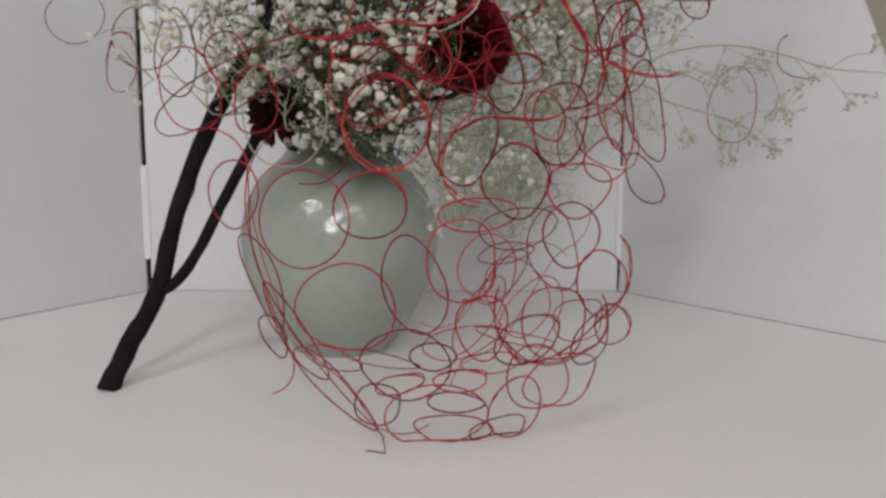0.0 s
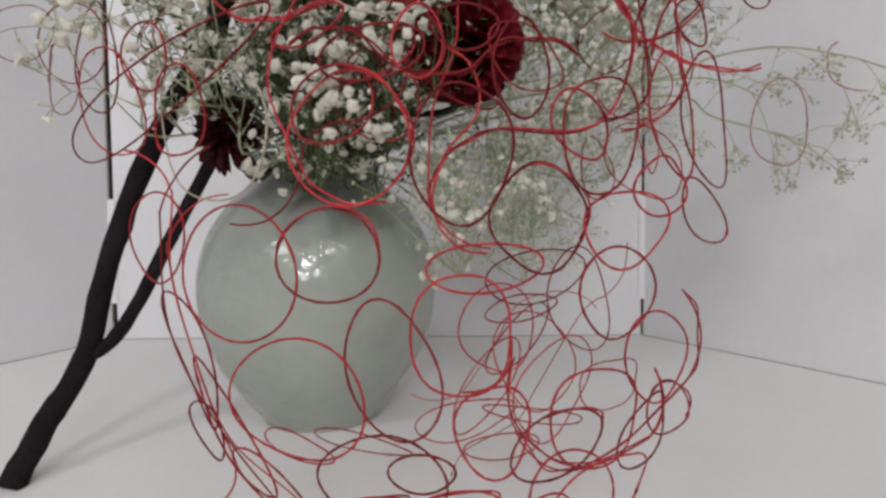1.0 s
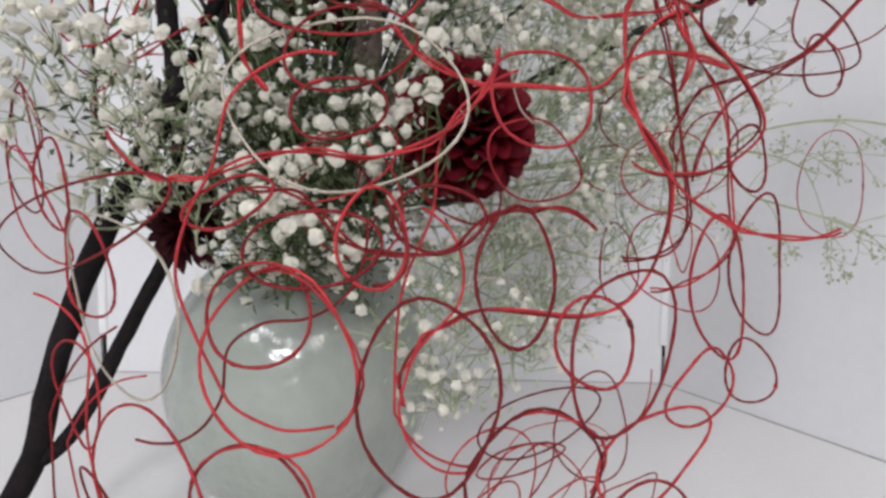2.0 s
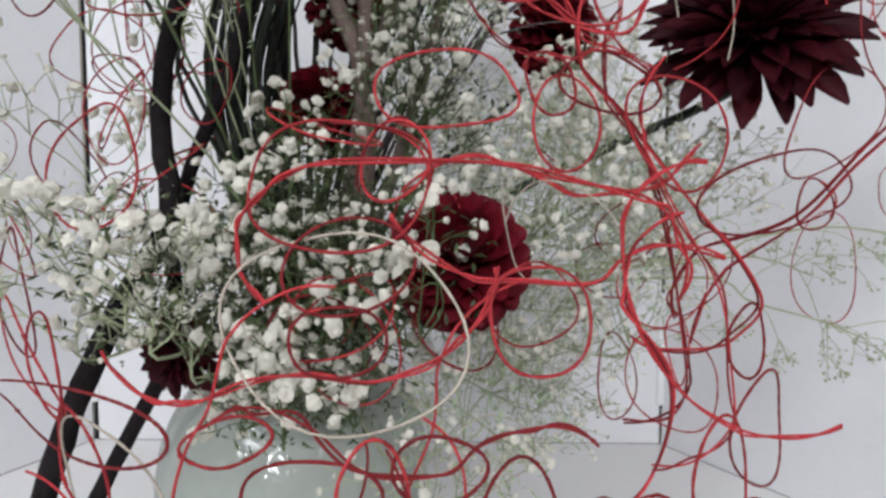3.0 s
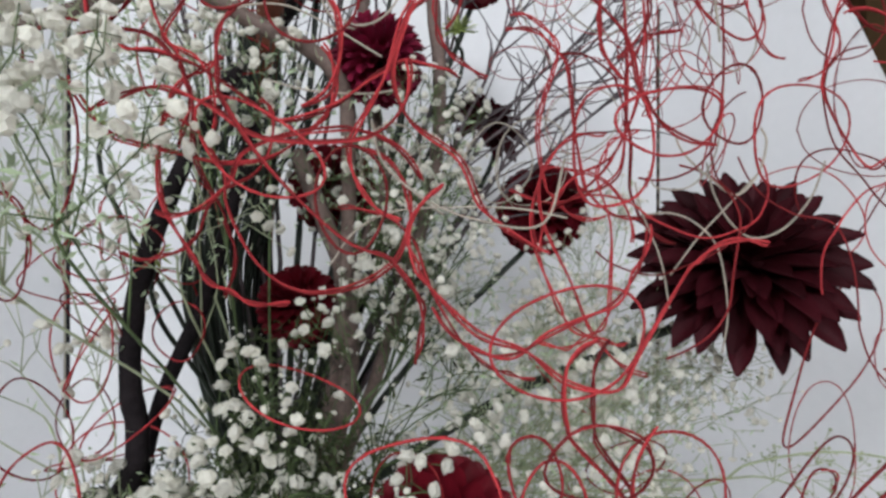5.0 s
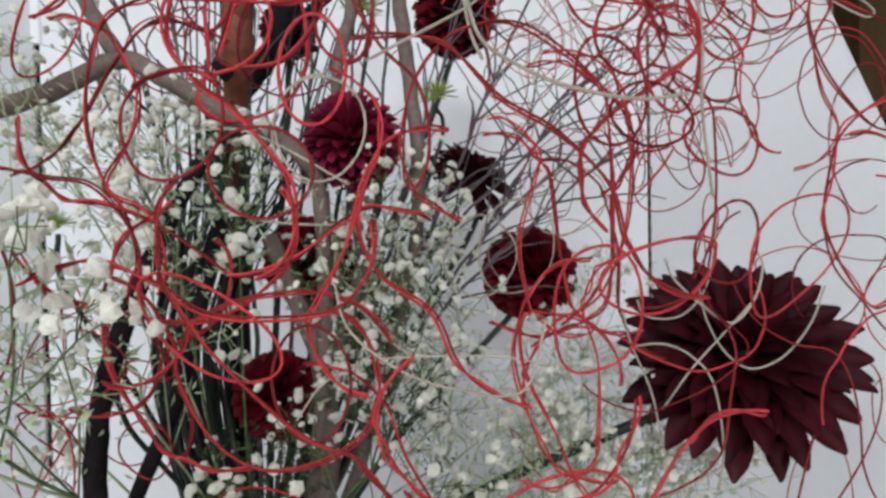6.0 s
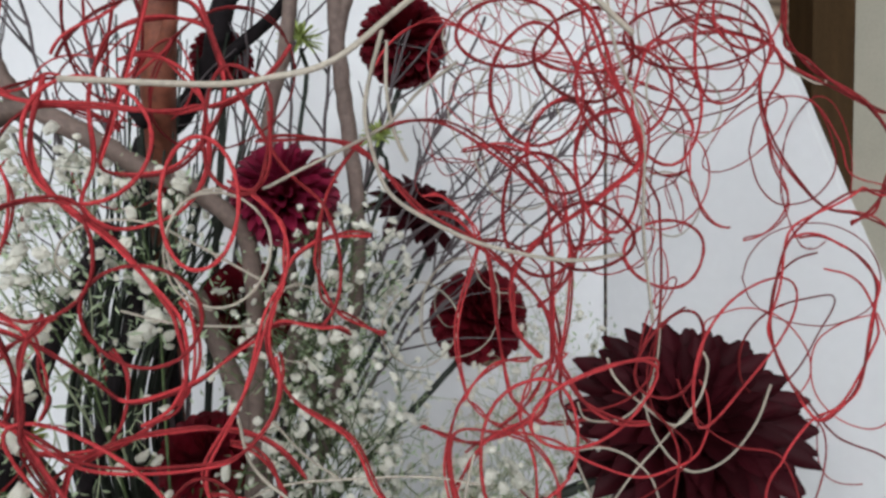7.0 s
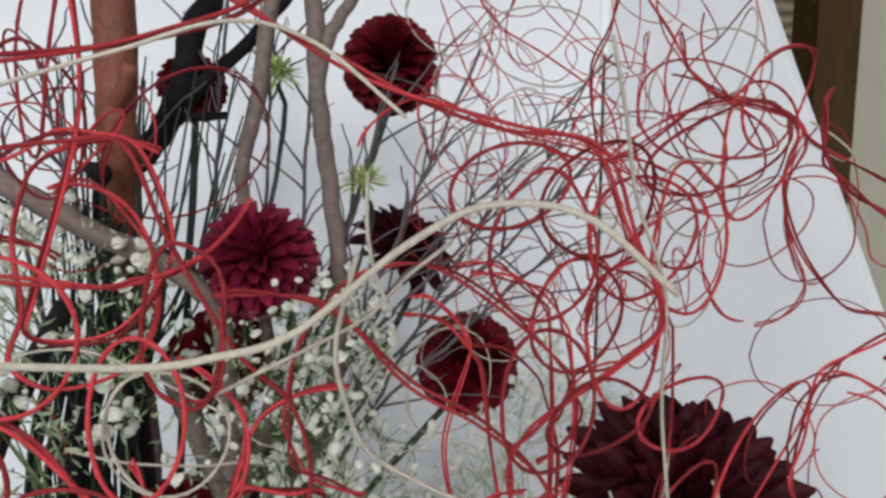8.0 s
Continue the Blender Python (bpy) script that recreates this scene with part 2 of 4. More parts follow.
# ---- vase ----
def vase():
    root = thing("vase", (-0.018, 0.326, 0), "pale celadon round ceramic vase on the white platform", "vase")
    prof = [(0.0, 0.004), (0.075, 0.0), (0.083, 0.004), (0.09, 0.012), (0.112, 0.04), (0.142, 0.085), (0.162, 0.135), (0.17, 0.185), (0.167, 0.225),
            (0.153, 0.27), (0.127, 0.31), (0.102, 0.333), (0.09, 0.348), (0.089, 0.362), (0.095, 0.374), (0.097, 0.377), (0.095, 0.379),
            (0.088, 0.372), (0.081, 0.36), (0.081, 0.345), (0.1, 0.32), (0.14, 0.26), (0.155, 0.19), (0.12, 0.07), (0.07, 0.03), (0.0, 0.026)]
    c = spline([(r, 0, z) for r, z in prof], 110)
    part("body", *lathe([(max(0.0, p[0]), max(0.0, p[2])) for p in c], 72), M_VASE, root)

    lip = [(0.0965 + 0.0024 * math.cos(a), 0.3775 + 0.0022 * math.sin(a)) for a in [2 * math.pi * k / 10 for k in range(11)]]
    part("rim", *lathe(lip, 72), M_VASE, root, "rounded glazed rim")
    foot = [(0.0, 0.0), (0.074, 0.0), (0.0765, 0.0015), (0.0765, 0.006), (0.0, 0.006)]
    part("foot", *lathe(foot, 48), M_GREYWOOD, root, "unglazed foot ring")


vase()


# ---- branches ----
def limb(root, name, pts, n, r0, r1, seed, mat, label="", sides=9):
    c, rad = knobbly(pts, n, r0, r1, seed, 0.05, 0.0009)
    return part(name, *tube(c, rad, sides), mat, root, label)


def black_branch():
    o = Vector((-0.295, 0.09, 0))
    root = thing("branch", o, "black forked branch leaning from the platform into the vase flowers", "branch")
    rel = lambda pts: [Vector(p) - o for p in pts]
    limb(root, "trunk", rel([(-0.308, 0.085, -0.001), (-0.294, 0.13, 0.06), (-0.273, 0.17, 0.125), (-0.233, 0.168, 0.256), (-0.174, 0.165, 0.39), (-0.107, 0.16, 0.50),
                             (-0.097, 0.16, 0.54), (-0.105, 0.16, 0.60), (-0.098, 0.16, 0.68), (-0.08, 0.165, 0.745), (-0.045, 0.17, 0.83), (-0.02, 0.2, 0.9)]), 70, 0.0145, 0.0076, 3, M_BARK)
    limb(root, "limb", rel([(-0.278, 0.172, 0.118), (-0.235, 0.18, 0.153), (-0.178, 0.18, 0.25), (-0.132, 0.18, 0.335), (-0.104, 0.185, 0.395), (-0.115, 0.2, 0.485), (-0.09, 0.2, 0.58),
                            (-0.055, 0.2, 0.66), (-0.028, 0.21, 0.76), (-0.01, 0.23, 0.85)]), 50, 0.0088, 0.007, 4, M_BARK)


black_branch()


def upper_wood():
    o = Vector(MOUTH)
    rel = lambda pts: [Vector(p) - o for p in pts]
    r = thing("wood_branch", o, "rusty red-brown upright branch standing in the vase", "branch", "branches in the vase")
    limb(r, "trunk", rel([(-0.02, 0.36, 0.33), (-0.06, 0.42, 0.6), (-0.04, 0.36, 0.9), (-0.005, 0.27, 1.03), (-0.003, 0.27, 1.1), (0.0, 0.27, 1.3)]), 40, 0.011, 0.019, 31, M_RUST)
    limb(r, "stub", rel([(-0.004, 0.262, 1.055), (0.012, 0.245, 1.07), (0.022, 0.238, 1.09)]), 8, 0.009, 0.006, 43, M_RUST, "short broken side stub")
    limb(r, "knot", rel([(-0.012, 0.256, 1.0), (-0.016, 0.248, 1.004), (-0.02, 0.243, 1.007)]), 6, 0.01, 0.005, 44, M_BARK, "dark scar of a cut twig")
    r = thing("wood_branch", o, "grey-brown branch bending outward from the vase", "branch", "branches in the vase")
    limb(r, "trunk", rel([(0.0, 0.33, 0.34), (0.07, 0.27, 0.6), (0.085, 0.25, 0.85), (0.064, 0.22, 0.915), (-0.008, 0.22, 0.955), (-0.059, 0.22, 0.985), (-0.104, 0.22, 1.005), (-0.172, 0.22, 0.975),
                          (-0.26, 0.22, 0.95)]), 60, 0.008, 0.010, 32, M_GREYWOOD)
    limb(r, "limb", rel([(-0.104, 0.22, 1.005), (-0.124, 0.22, 1.04), (-0.143, 0.22, 1.085), (-0.16, 0.22, 1.2)]), 16, 0.009, 0.006, 33, M_GREYWOOD)
    r = thing("wood_branch", o, "black twisting branch with short side twigs", "branch", "branches in the vase")
    limb(r, "trunk", rel([(-0.02, 0.34, 0.34), (-0.05, 0.38, 0.7), (-0.075, 0.39, 0.96), (-0.055, 0.39, 1.0), (-0.02, 0.39, 1.04), (0.009, 0.39, 1.093), (0.025, 0.39, 1.158), (0.045, 0.39, 1.19), (0.07, 0.4, 1.3)]), 60, 0.014, 0.013, 34, M_BARK)
    limb(r, "limb", rel([(0.0, 0.39, 1.06), (0.03, 0.39, 1.1), (0.075, 0.39, 1.138), (0.13, 0.39, 1.2)]), 16, 0.009, 0.006, 35, M_BARK)
    limb(r, "limb", rel([(-0.022, 0.39, 1.062), (0.02, 0.39, 1.064), (0.055, 0.39, 1.067)]), 10, 0.006, 0.004, 36, M_BARK)
    r = thing("wood_branch", o, "slender grey-brown forked branch beside the dahlias", "branch", "branches in the vase")
    limb(r, "trunk", rel([(0.02, 0.32, 0.34), (0.12, 0.3, 0.6), (0.175, 0.29, 0.8), (0.183, 0.28, 0.912), (0.175, 0.28, 1.0), (0.166, 0.28, 1.09), (0.165, 0.28, 1.157), (0.15, 0.28, 1.3)]), 50, 0.0075, 0.0085, 37, M_GREYWOOD)
    limb(r, "limb", rel([(0.167, 0.28, 1.085), (0.178, 0.28, 1.125), (0.2, 0.28, 1.16), (0.235, 0.28, 1.22)]), 14, 0.007, 0.005, 38, M_GREYWOOD)
    limb(r, "limb", rel([(0.14, 0.3, 0.66), (0.1, 0.285, 0.95), (0.098, 0.28, 1.011), (0.113, 0.28, 1.067), (0.125, 0.28, 1.136), (0.15, 0.28, 1.26)]), 30, 0.006, 0.0075, 39, M_GREYWOOD)
    r = thing("wood_branch", o, "stubby grey forked branch above the vase mouth", "branch", "branches in the vase")
    limb(r, "trunk", rel([(0.02, 0.32, 0.36), (0.075, 0.28, 0.55), (0.08, 0.27, 0.67), (0.055, 0.27, 0.75), (0.02, 0.28, 0.83)]), 30, 0.013, 0.009, 41, M_GREYWOOD)
    limb(r, "limb", rel([(0.08, 0.27, 0.68), (0.105, 0.27, 0.74), (0.125, 0.275, 0.81)]), 14, 0.010, 0.007, 42, M_GREYWOOD)
    # a sheaf of dark rushes
    rnd = random.Random(8)
    r = thing("rush_bundle", o, "dense upright sheaf of dark green rush stems", "rushes")
    for k in range(54):
        f = rnd.random()
        a, b = rnd.uniform(-0.045, 0.04), rnd.uniform(-0.03, 0.06)
        fan = rnd.uniform(-0.05, 0.06)
        pts = [(a * 0.6, b * 0.6 + 0.0, -0.02), (-0.072 + a * 0.8, b - 0.01, 0.28), (-0.045 + a, b - 0.02, 0.44), (-0.02 + a * 1.2 + fan * 0.4, b - 0.01, 0.52), (0.0 + a * 1.5 + fan, b, 0.57 + 0.2 * f)]
        c, rad = knobbly(pts, 16, rnd.choice((0.0014, 0.0018, 0.0024, 0.0036)), 0.001, 300 + k, 0.08, 0.001)
        part("rush", *tube(c, rad, 5), M_STEM, r)


MOUTH = (-0.01, 0.32, 0.36)
upper_wood()


def twig_fan():
    """Dark bare twigs that fork upward beyond the flowers."""
    rnd = random.Random(21)
    o = Vector(MOUTH)
    for s, (foot, tip) in enumerate([((0.17, 0.36, 0.78), (0.33, 0.38, 1.14)), ((0.19, 0.38, 0.8), (0.43, 0.4, 1.04)), ((0.2, 0.4, 0.72), (0.36, 0.42, 0.99)), ((0.14, 0.36, 0.8), (0.24, 0.36, 1.12)),
                                     ((0.21, 0.36, 0.74), (0.42, 0.36, 0.93)), ((0.12, 0.4, 0.85), (0.15, 0.42, 1.2)), ((-0.06, 0.36, 0.8), (-0.12, 0.36, 1.12)), ((-0.1, 0.36, 0.75), (-0.22, 0.34, 1.08)), ((0.22, 0.42, 0.85), (0.5, 0.44, 1.15)), ((-0.03, 0.36, 0.85), (-0.05, 0.36, 1.2)), ((0.03, 0.38, 0.85), (0.06, 0.4, 1.22)),
                                     ((-0.08, 0.3, 0.8), (-0.16, 0.3, 1.18)), ((0.08, 0.4, 0.8), (0.1, 0.42, 1.16)), ((0.24, 0.4, 0.8), (0.47, 0.42, 1.02))]):
        r = thing("twig_branch", o, "dark bare twig branch forking above the flowers", "twig", "bare twigs")
        foot, tip = Vector(foot), Vector(tip)
        main, rad = knobbly([o - o, (foot - o) * 0.55 + Vector((0, 0.02, 0.02)), foot - o, (foot + tip) * 0.5 - o, tip - o], 30, 0.0034, 0.0016, 70 + s, 0.1, 0.002)
        part("twig", *tube(main, rad, 6), M_TWIG, r)
        for k in range(13):
            i = rnd.randint(15, 28)
            p = Vector(main[i])
            d = ((tip - foot).normalized() + Vector((rnd.gauss(0, 0.6), rnd.gauss(0, 0.3), rnd.gauss(0, 0.35)))).normalized()
            L = rnd.uniform(0.05, 0.15)
            e = p + d * L
            c, rr = knobbly([p, p + d * L * 0.5 + Vector((rnd.uniform(-0.01, 0.01), 0, 0.008)), e], 8, 0.0015, 0.0007, 900 + 20 * s + k, 0.1, 0.0015)
            part("twig", *tube(c, rr, 4), M_TWIG, r)


twig_fan()


# ---- flowers ----
def petal_mesh(name, length, width, tip, cup, curl, mat, nu=5, nv=7, groove=0.0):
    """One petal along +x, its face towards +z. tip: 0 round, 1 sharply pointed."""
    vs, fs = [], []
    for j in range(nv):
        v = j / (nv - 1)
        round_w = 0.5 + 0.5 * v / 0.3 if v < 0.3 else (1.0 if v < 0.8 else math.sqrt(1 - 0.45 * ((v - 0.8) / 0.2) ** 2))
        point_w = 0.4 + 0.6 * v / 0.7 if v < 0.7 else 1 - 0.94 * ((v - 0.7) / 0.3) ** 2.0
        w = width * 0.5 * ((1 - tip) * round_w + tip * min(1.0, point_w))
        w = max(w, width * 0.02)
        for i in range(nu):
            u = 2 * i / (nu - 1) - 1
            x = length * v * (1 - 0.08 * (1 - tip) * u * u)
            y = u * w * (1 - 0.35 * cup * 0.5)
            z = cup * w * u * u * 1.1 + curl * length * v * v + groove * width * math.cos(u * 5)
            vs.append((x, y, z))
    for j in range(nv - 1):
        for i in range(nu - 1):
            a = j * nu + i
            fs.append([a, a + 1, a + nu + 1, a + nu])
    return mesh_of(name, vs, fs, mat)


def bloom(name, at, axis, radius, count, mesh, label, category, group, seed, inner=0.25, top=6, low=112, spread=0.08, mat=None, fat=1.0, squash=1.0, loose=1.0):
    """A double flower: petals set in a spiral round an axis, short within and long without."""
    rnd = random.Random(seed)
    root = thing(name, at, label, category, group)
    q = Vector(axis).normalized().to_track_quat("Z", "Y").to_matrix().to_4x4()
    core = []
    for k in range(count):
        f = (k + 0.5) / count
        phi = radians(top + (low - top) * f ** 0.62 + rnd.uniform(-5, 5))
        th = k * 2.39996 + rnd.uniform(-spread, spread)
        size = radius * (inner + (1 - inner) * f ** 0.45) * (1 + loose * rnd.uniform(-0.08, 0.06))
        d = Vector((math.sin(phi) * math.cos(th), math.sin(phi) * math.sin(th), math.cos(phi) * squash))
        out = d.normalized()
        side = Vector((-math.sin(th), math.cos(th), 0))
        face = out.cross(side)
        m = Matrix((out, side, face)).transposed().to_4x4()
        ob = new("petal", mesh)
        ob.parent = root
        start = 0.08 * radius
        ob.matrix_local = q @ Matrix.Translation(out * start) @ m @ pose(0, 0, 0, loose * rnd.uniform(-14, 14), loose * rnd.uniform(-7, 7), 0) @ Matrix.Diagonal((size, size * fat, size, 1))
    v, f = lathe([(0.001, radius * 0.2), (radius * 0.16, radius * 0.14), (radius * 0.2, 0), (radius * 0.12, -radius * 0.16), (0.003, -radius * 0.22)], 14)
    c = part("calyx", v, f, mat or M_CRIMSON, root)
    c.matrix_local = q
    return root


def flower_stem(root, axis, to, radius, seed, mat=None):
    """The stalk of a bloom, from its back down to the vase's mouth."""
    a = Vector((0, 0, 0)) - Vector(axis).normalized() * 0.01
    b = a - Vector(axis).normalized() * 0.06
    e = Vector(to) - root.location
    mid = (b + e) * 0.5 + Vector((0, 0, 0.03))
    c, rad = knobbly([a, b, mid, e], 24, radius, radius * 1.15, seed, 0.05, 0.001)
    part("stalk", *tube(c, rad, 7), mat or M_STEM, root, "green flower stalk")


P_SPIKY = petal_mesh("petal_spiky", 1.0, 0.28, 0.78, 0.5, -0.05, M_BLACKDAHLIA, 5, 9, 0.02)
P_DARK = petal_mesh("petal_dark", 1.0, 0.36, 0.85, 0.5, -0.05, M_BLACKDAHLIA, 5, 8, 0.02)
P_ROUND = petal_mesh("petal_round", 1.0, 0.34, 0.0, 0.7, 0.0, M_CRIMSON, 5, 7)
P_RIB = petal_mesh("petal_ribbed", 1.0, 0.25, 0.0, 1.0, 0.0, M_MAGENTA, 5, 7)
P_MUM = petal_mesh("petal_thin", 1.0, 0.16, 0.5, 0.5, 0.1, M_MUM, 3, 5)

d = bloom("dahlia", (0.491, 0.205, 0.706), (-0.15, -0.74, 0.66), 0.109, 116, P_SPIKY, "large black-red dahlia with pointed petals inside the wire net", "dahlia", "", 1,
          inner=0.35, top=8, low=99, mat=M_BLACKDAHLIA)
flower_stem(d, (-0.05, -0.5, 0.45), MOUTH, 0.0055, 1)
d = bloom("dahlia", (0.25, 0.51, 0.912), (0.4, -0.3, 0.8), 0.076, 64, P_DARK, "small black-red dahlia with pointed petals among twigs", "dahlia", "", 2, inner=0.3, mat=M_BLACKDAHLIA)
flower_stem(d, (-0.1, -0.2, 0.9), MOUTH, 0.004, 2)
d = bloom("dahlia", (-0.082, 0.14, 0.388), (-0.35, -0.75, -0.1), 0.05, 60, P_DARK, "black-red dahlia hanging low beside the vase mouth", "dahlia", "", 3, inner=0.35, mat=M_BLACKDAHLIA)
flower_stem(d, (-0.1, -0.3, 0.3), MOUTH, 0.004, 3)
for k, (at, axis, r, mesh, mat, label) in enumerate([
        ((0.190, 0.11, 0.478), (0.15, -0.85, 0.35), 0.063, P_ROUND, M_CRIMSON, "crimson ball dahlia behind white gypsophila blossoms"),
        ((0.324, 0.425, 0.776), (0.35, -0.6, 0.5), 0.061, P_ROUND, M_CRIMSON, "crimson ball dahlia crossed by red cords"),
        ((0.019, 0.30, 0.652), (-0.1, -0.7, 0.6), 0.048, P_ROUND, M_CRIMSON, "dark crimson ball dahlia half hidden by gypsophila"),
        ((0.042, 0.38, 0.799), (-0.1, -0.75, 0.4), 0.056, P_ROUND, M_CRIMSON, "dark crimson ball dahlia deep among the stems"),
        ((0.011, 0.42, 1.101), (0.1, -0.7, 0.5), 0.036, P_ROUND, M_CRIMSON, "small dark crimson ball dahlia behind the branches"),
        ((0.117, 0.25, 0.927), (-0.3, -0.55, 0.75), 0.05, P_RIB, M_MAGENTA, "magenta-red ball dahlia with ribbed petals"),
        ((0.232, 0.474, 1.139), (0.1, -0.6, 0.5), 0.058, P_ROUND, M_CRIMSON, "crimson ball dahlia high among the twigs")]):
    d = bloom("ball_dahlia", at, axis, r, 200, mesh, label, "dahlia", "ball dahlias", 10 + k, inner=0.93, top=4, low=165, mat=mat, loose=0.22, fat=1.3)
    flower_stem(d, (axis[0], axis[1] * 0.4, 0.8), MOUTH, 0.004, 20 + k)

for k, (at, r) in enumerate([((0.118, 0.35, 1.105), 0.028), ((0.204, 0.35, 0.997), 0.026), ((-0.105, 0.2, 0.716), 0.022), ((-0.158, 0.2, 0.845), 0.018)]):
    d = bloom("spider_mum", at, (0.2 * (-1) ** k, -0.3, 0.8), r, 46, P_MUM, "small yellow-green chrysanthemum with thin petals", "chrysanthemum", "small chrysanthemums", 50 + k, inner=0.5, top=5, low=120, mat=M_MUM)
    flower_stem(d, (0, -0.2, 0.9), MOUTH, 0.0025, 60 + k)


# ---- gypsophila ----
def blossom(r, rnd, petals):
    """A small double blossom: a crumpled puff of petals with a frilled rim; one mesh piece."""
    bm = bmesh.new()
    bmesh.ops.create_icosphere(bm, subdivisions=2 if petals > 6 else 1, radius=r)
    for v in bm.verts:
        a = math.atan2(v.co.y, v.co.x)
        k = 1 + 0.16 * math.sin(petals * a) * (1 - abs(v.co.z) / r) + rnd.uniform(-0.26, 0.18)
        v.co *= k
        v.co.z *= 0.8 if v.co.z > 0 else 0.55
    bm.verts.index_update()
    out = np.array([v.co[:] for v in bm.verts]), [[v.index for v in f.verts] for f in bm.faces]
    bm.free()
    return out


brnd = random.Random(5)
BLOSSOMS = [blossom(1.0, brnd, p) for p in (7, 8, 9, 7, 5, 6)]


def turn_to(d, rnd):
    q = Vector(d).to_track_quat("Z", "Y") @ Euler((0, 0, rnd.uniform(0, 6.28))).to_quaternion()
    return np.array(q.to_matrix())


def spray(at, spread, count, size, seed, base=MOUTH, label="white gypsophila spray with fine green stems", lean=(0, 0, 1), green=None, flat=1.0, buds=0.3, thick=1.0, leaf=None, leaves=0):
    """A spray of gypsophila: one stalk that forks again and again to blossoms at the tips."""
    rnd = random.Random(seed)
    at, base = Vector(at), Vector(base)
    root = thing("gypsophila_spray", base, label, "gypsophila", "gypsophila sprays")
    twigs, heads = Heap(), Heap()
    start = at - Vector(lean).normalized() * spread * 0.9
    mid = (base + start) * 0.5 + Vector((rnd.uniform(-0.02, 0.02), rnd.uniform(-0.02, 0.02), 0.03))
    main = spline([base - base, mid - base, start - base, (start + (at - start) * 0.5) - base], 14)
    twigs.tube(main, np.linspace(0.0016, 0.0010, 14) * thick, 5)
    tips = []
    nodes = max(3, count // 9)
    for i in range(nodes):
        f = rnd.uniform(0.55, 1.0)
        p0 = Vector(main[min(13, int(f * 13))])
        while True:
            r = Vector((rnd.uniform(-1, 1), rnd.uniform(-1, 1), rnd.uniform(-1, 1)))
            if r.length < 1:
                break
        r.y *= flat
        goal = at - base + r * spread * 0.8
        knee = p0 + (goal - p0) * 0.5 + Vector((rnd.uniform(-1, 1), rnd.uniform(-1, 1), rnd.uniform(-1, 1))) * spread * 0.15
        twigs.tube(spline([p0, knee, goal], 7), np.linspace(0.0009, 0.0006, 7) * thick, 3)
        d0 = (goal - knee).normalized()
        for j in range(3):
            d1 = (d0 + Vector((rnd.gauss(0, 1), rnd.gauss(0, 1), rnd.gauss(0, 1))) * 0.55).normalized()
            g1 = goal + d1 * spread * rnd.uniform(0.2, 0.45)
            twigs.tube([goal, (goal + g1) * 0.5 + Vector((0, 0, 0.002)), g1], [0.0006 * thick, 0.0005 * thick, 0.0005 * thick], 3)
            for l in range(3):
                d2 = (d1 + Vector((rnd.gauss(0, 1), rnd.gauss(0, 1), rnd.gauss(0, 1))) * 0.7).normalized()
                g2 = g1 + d2 * spread * rnd.uniform(0.16, 0.4)
                twigs.tube([g1, g2], [0.00045 * thick, 0.0004 * thick], 3)
                tips.append((g2, d2))
    for g, d in tips:
        v, f = BLOSSOMS[rnd.randrange(4) if size > 0.0055 else 4 + rnd.randrange(2)]
        s = size * rnd.uniform(0.75, 1.2) * (0.45 if rnd.random() < buds else 1.0)
        heads.add((v * s) @ turn_to(d, rnd).T + np.array(g), f)
    if leaves:
        foliage = Heap()
        for k in range(leaves):
            while True:
                r = Vector((rnd.uniform(-1, 1), rnd.uniform(-1, 1), rnd.uniform(-1, 1)))
                if r.length < 1:
                    break
            p = at - base + r * spread * 0.95
            L, w = rnd.uniform(0.006, 0.015), rnd.uniform(0.0009, 0.0021)
            m = turn_to(Vector((rnd.gauss(0, 1), rnd.gauss(0, 1), rnd.gauss(0.4, 1))), rnd)
            leaf_v = np.array([(0, 0, 0), (w, 0.0006, L * 0.45), (0, -0.0006, L), (-w, 0.0006, L * 0.45)]) @ m.T + np.array(p)
            foliage.add(leaf_v, [[0, 1, 2], [0, 2, 3]])
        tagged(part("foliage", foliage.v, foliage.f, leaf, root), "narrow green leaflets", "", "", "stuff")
    tagged(part("stem", twigs.v, twigs.f, green or M_GREEN, root), "", "", "", "stuff")
    tagged(part("blossom_cloud", heads.v, heads.f, M_BLOOM, root, "", False), "small white double blossoms", "", "", "stuff")
    return root


# place of the cloud's middle, its half width, number of heads, half a head's width
FRONT = [
    (0.02, 0.10, 0.45, 0.10, 150, 0.0056), (0.11, 0.08, 0.43, 0.09, 130, 0.0054), (-0.06, 0.10, 0.44, 0.09, 110, 0.0058), (0.03, 0.13, 0.53, 0.085, 150, 0.0056),
    (0.13, 0.15, 0.58, 0.11, 130, 0.005), (-0.10, 0.06, 0.50, 0.10, 80, 0.0056), (-0.04, 0.0, 0.48, 0.08, 60, 0.0052), (0.16, 0.05, 0.47, 0.07, 50, 0.0052),
    (0.15, 0.24, 0.66, 0.075, 130, 0.0054), (-0.19, 0.16, 0.58, 0.11, 70, 0.0056), (-0.17, 0.1, 0.46, 0.09, 70, 0.005), (0.04, 0.06, 0.38, 0.07, 110, 0.0054),
    (0.0, 0.2, 0.42, 0.10, 60, 0.005), (0.1, 0.2, 0.46, 0.10, 60, 0.005),
    (0.0, 0.15, 0.375, 0.06, 90, 0.0052), (0.09, 0.13, 0.37, 0.065, 80, 0.005),
]
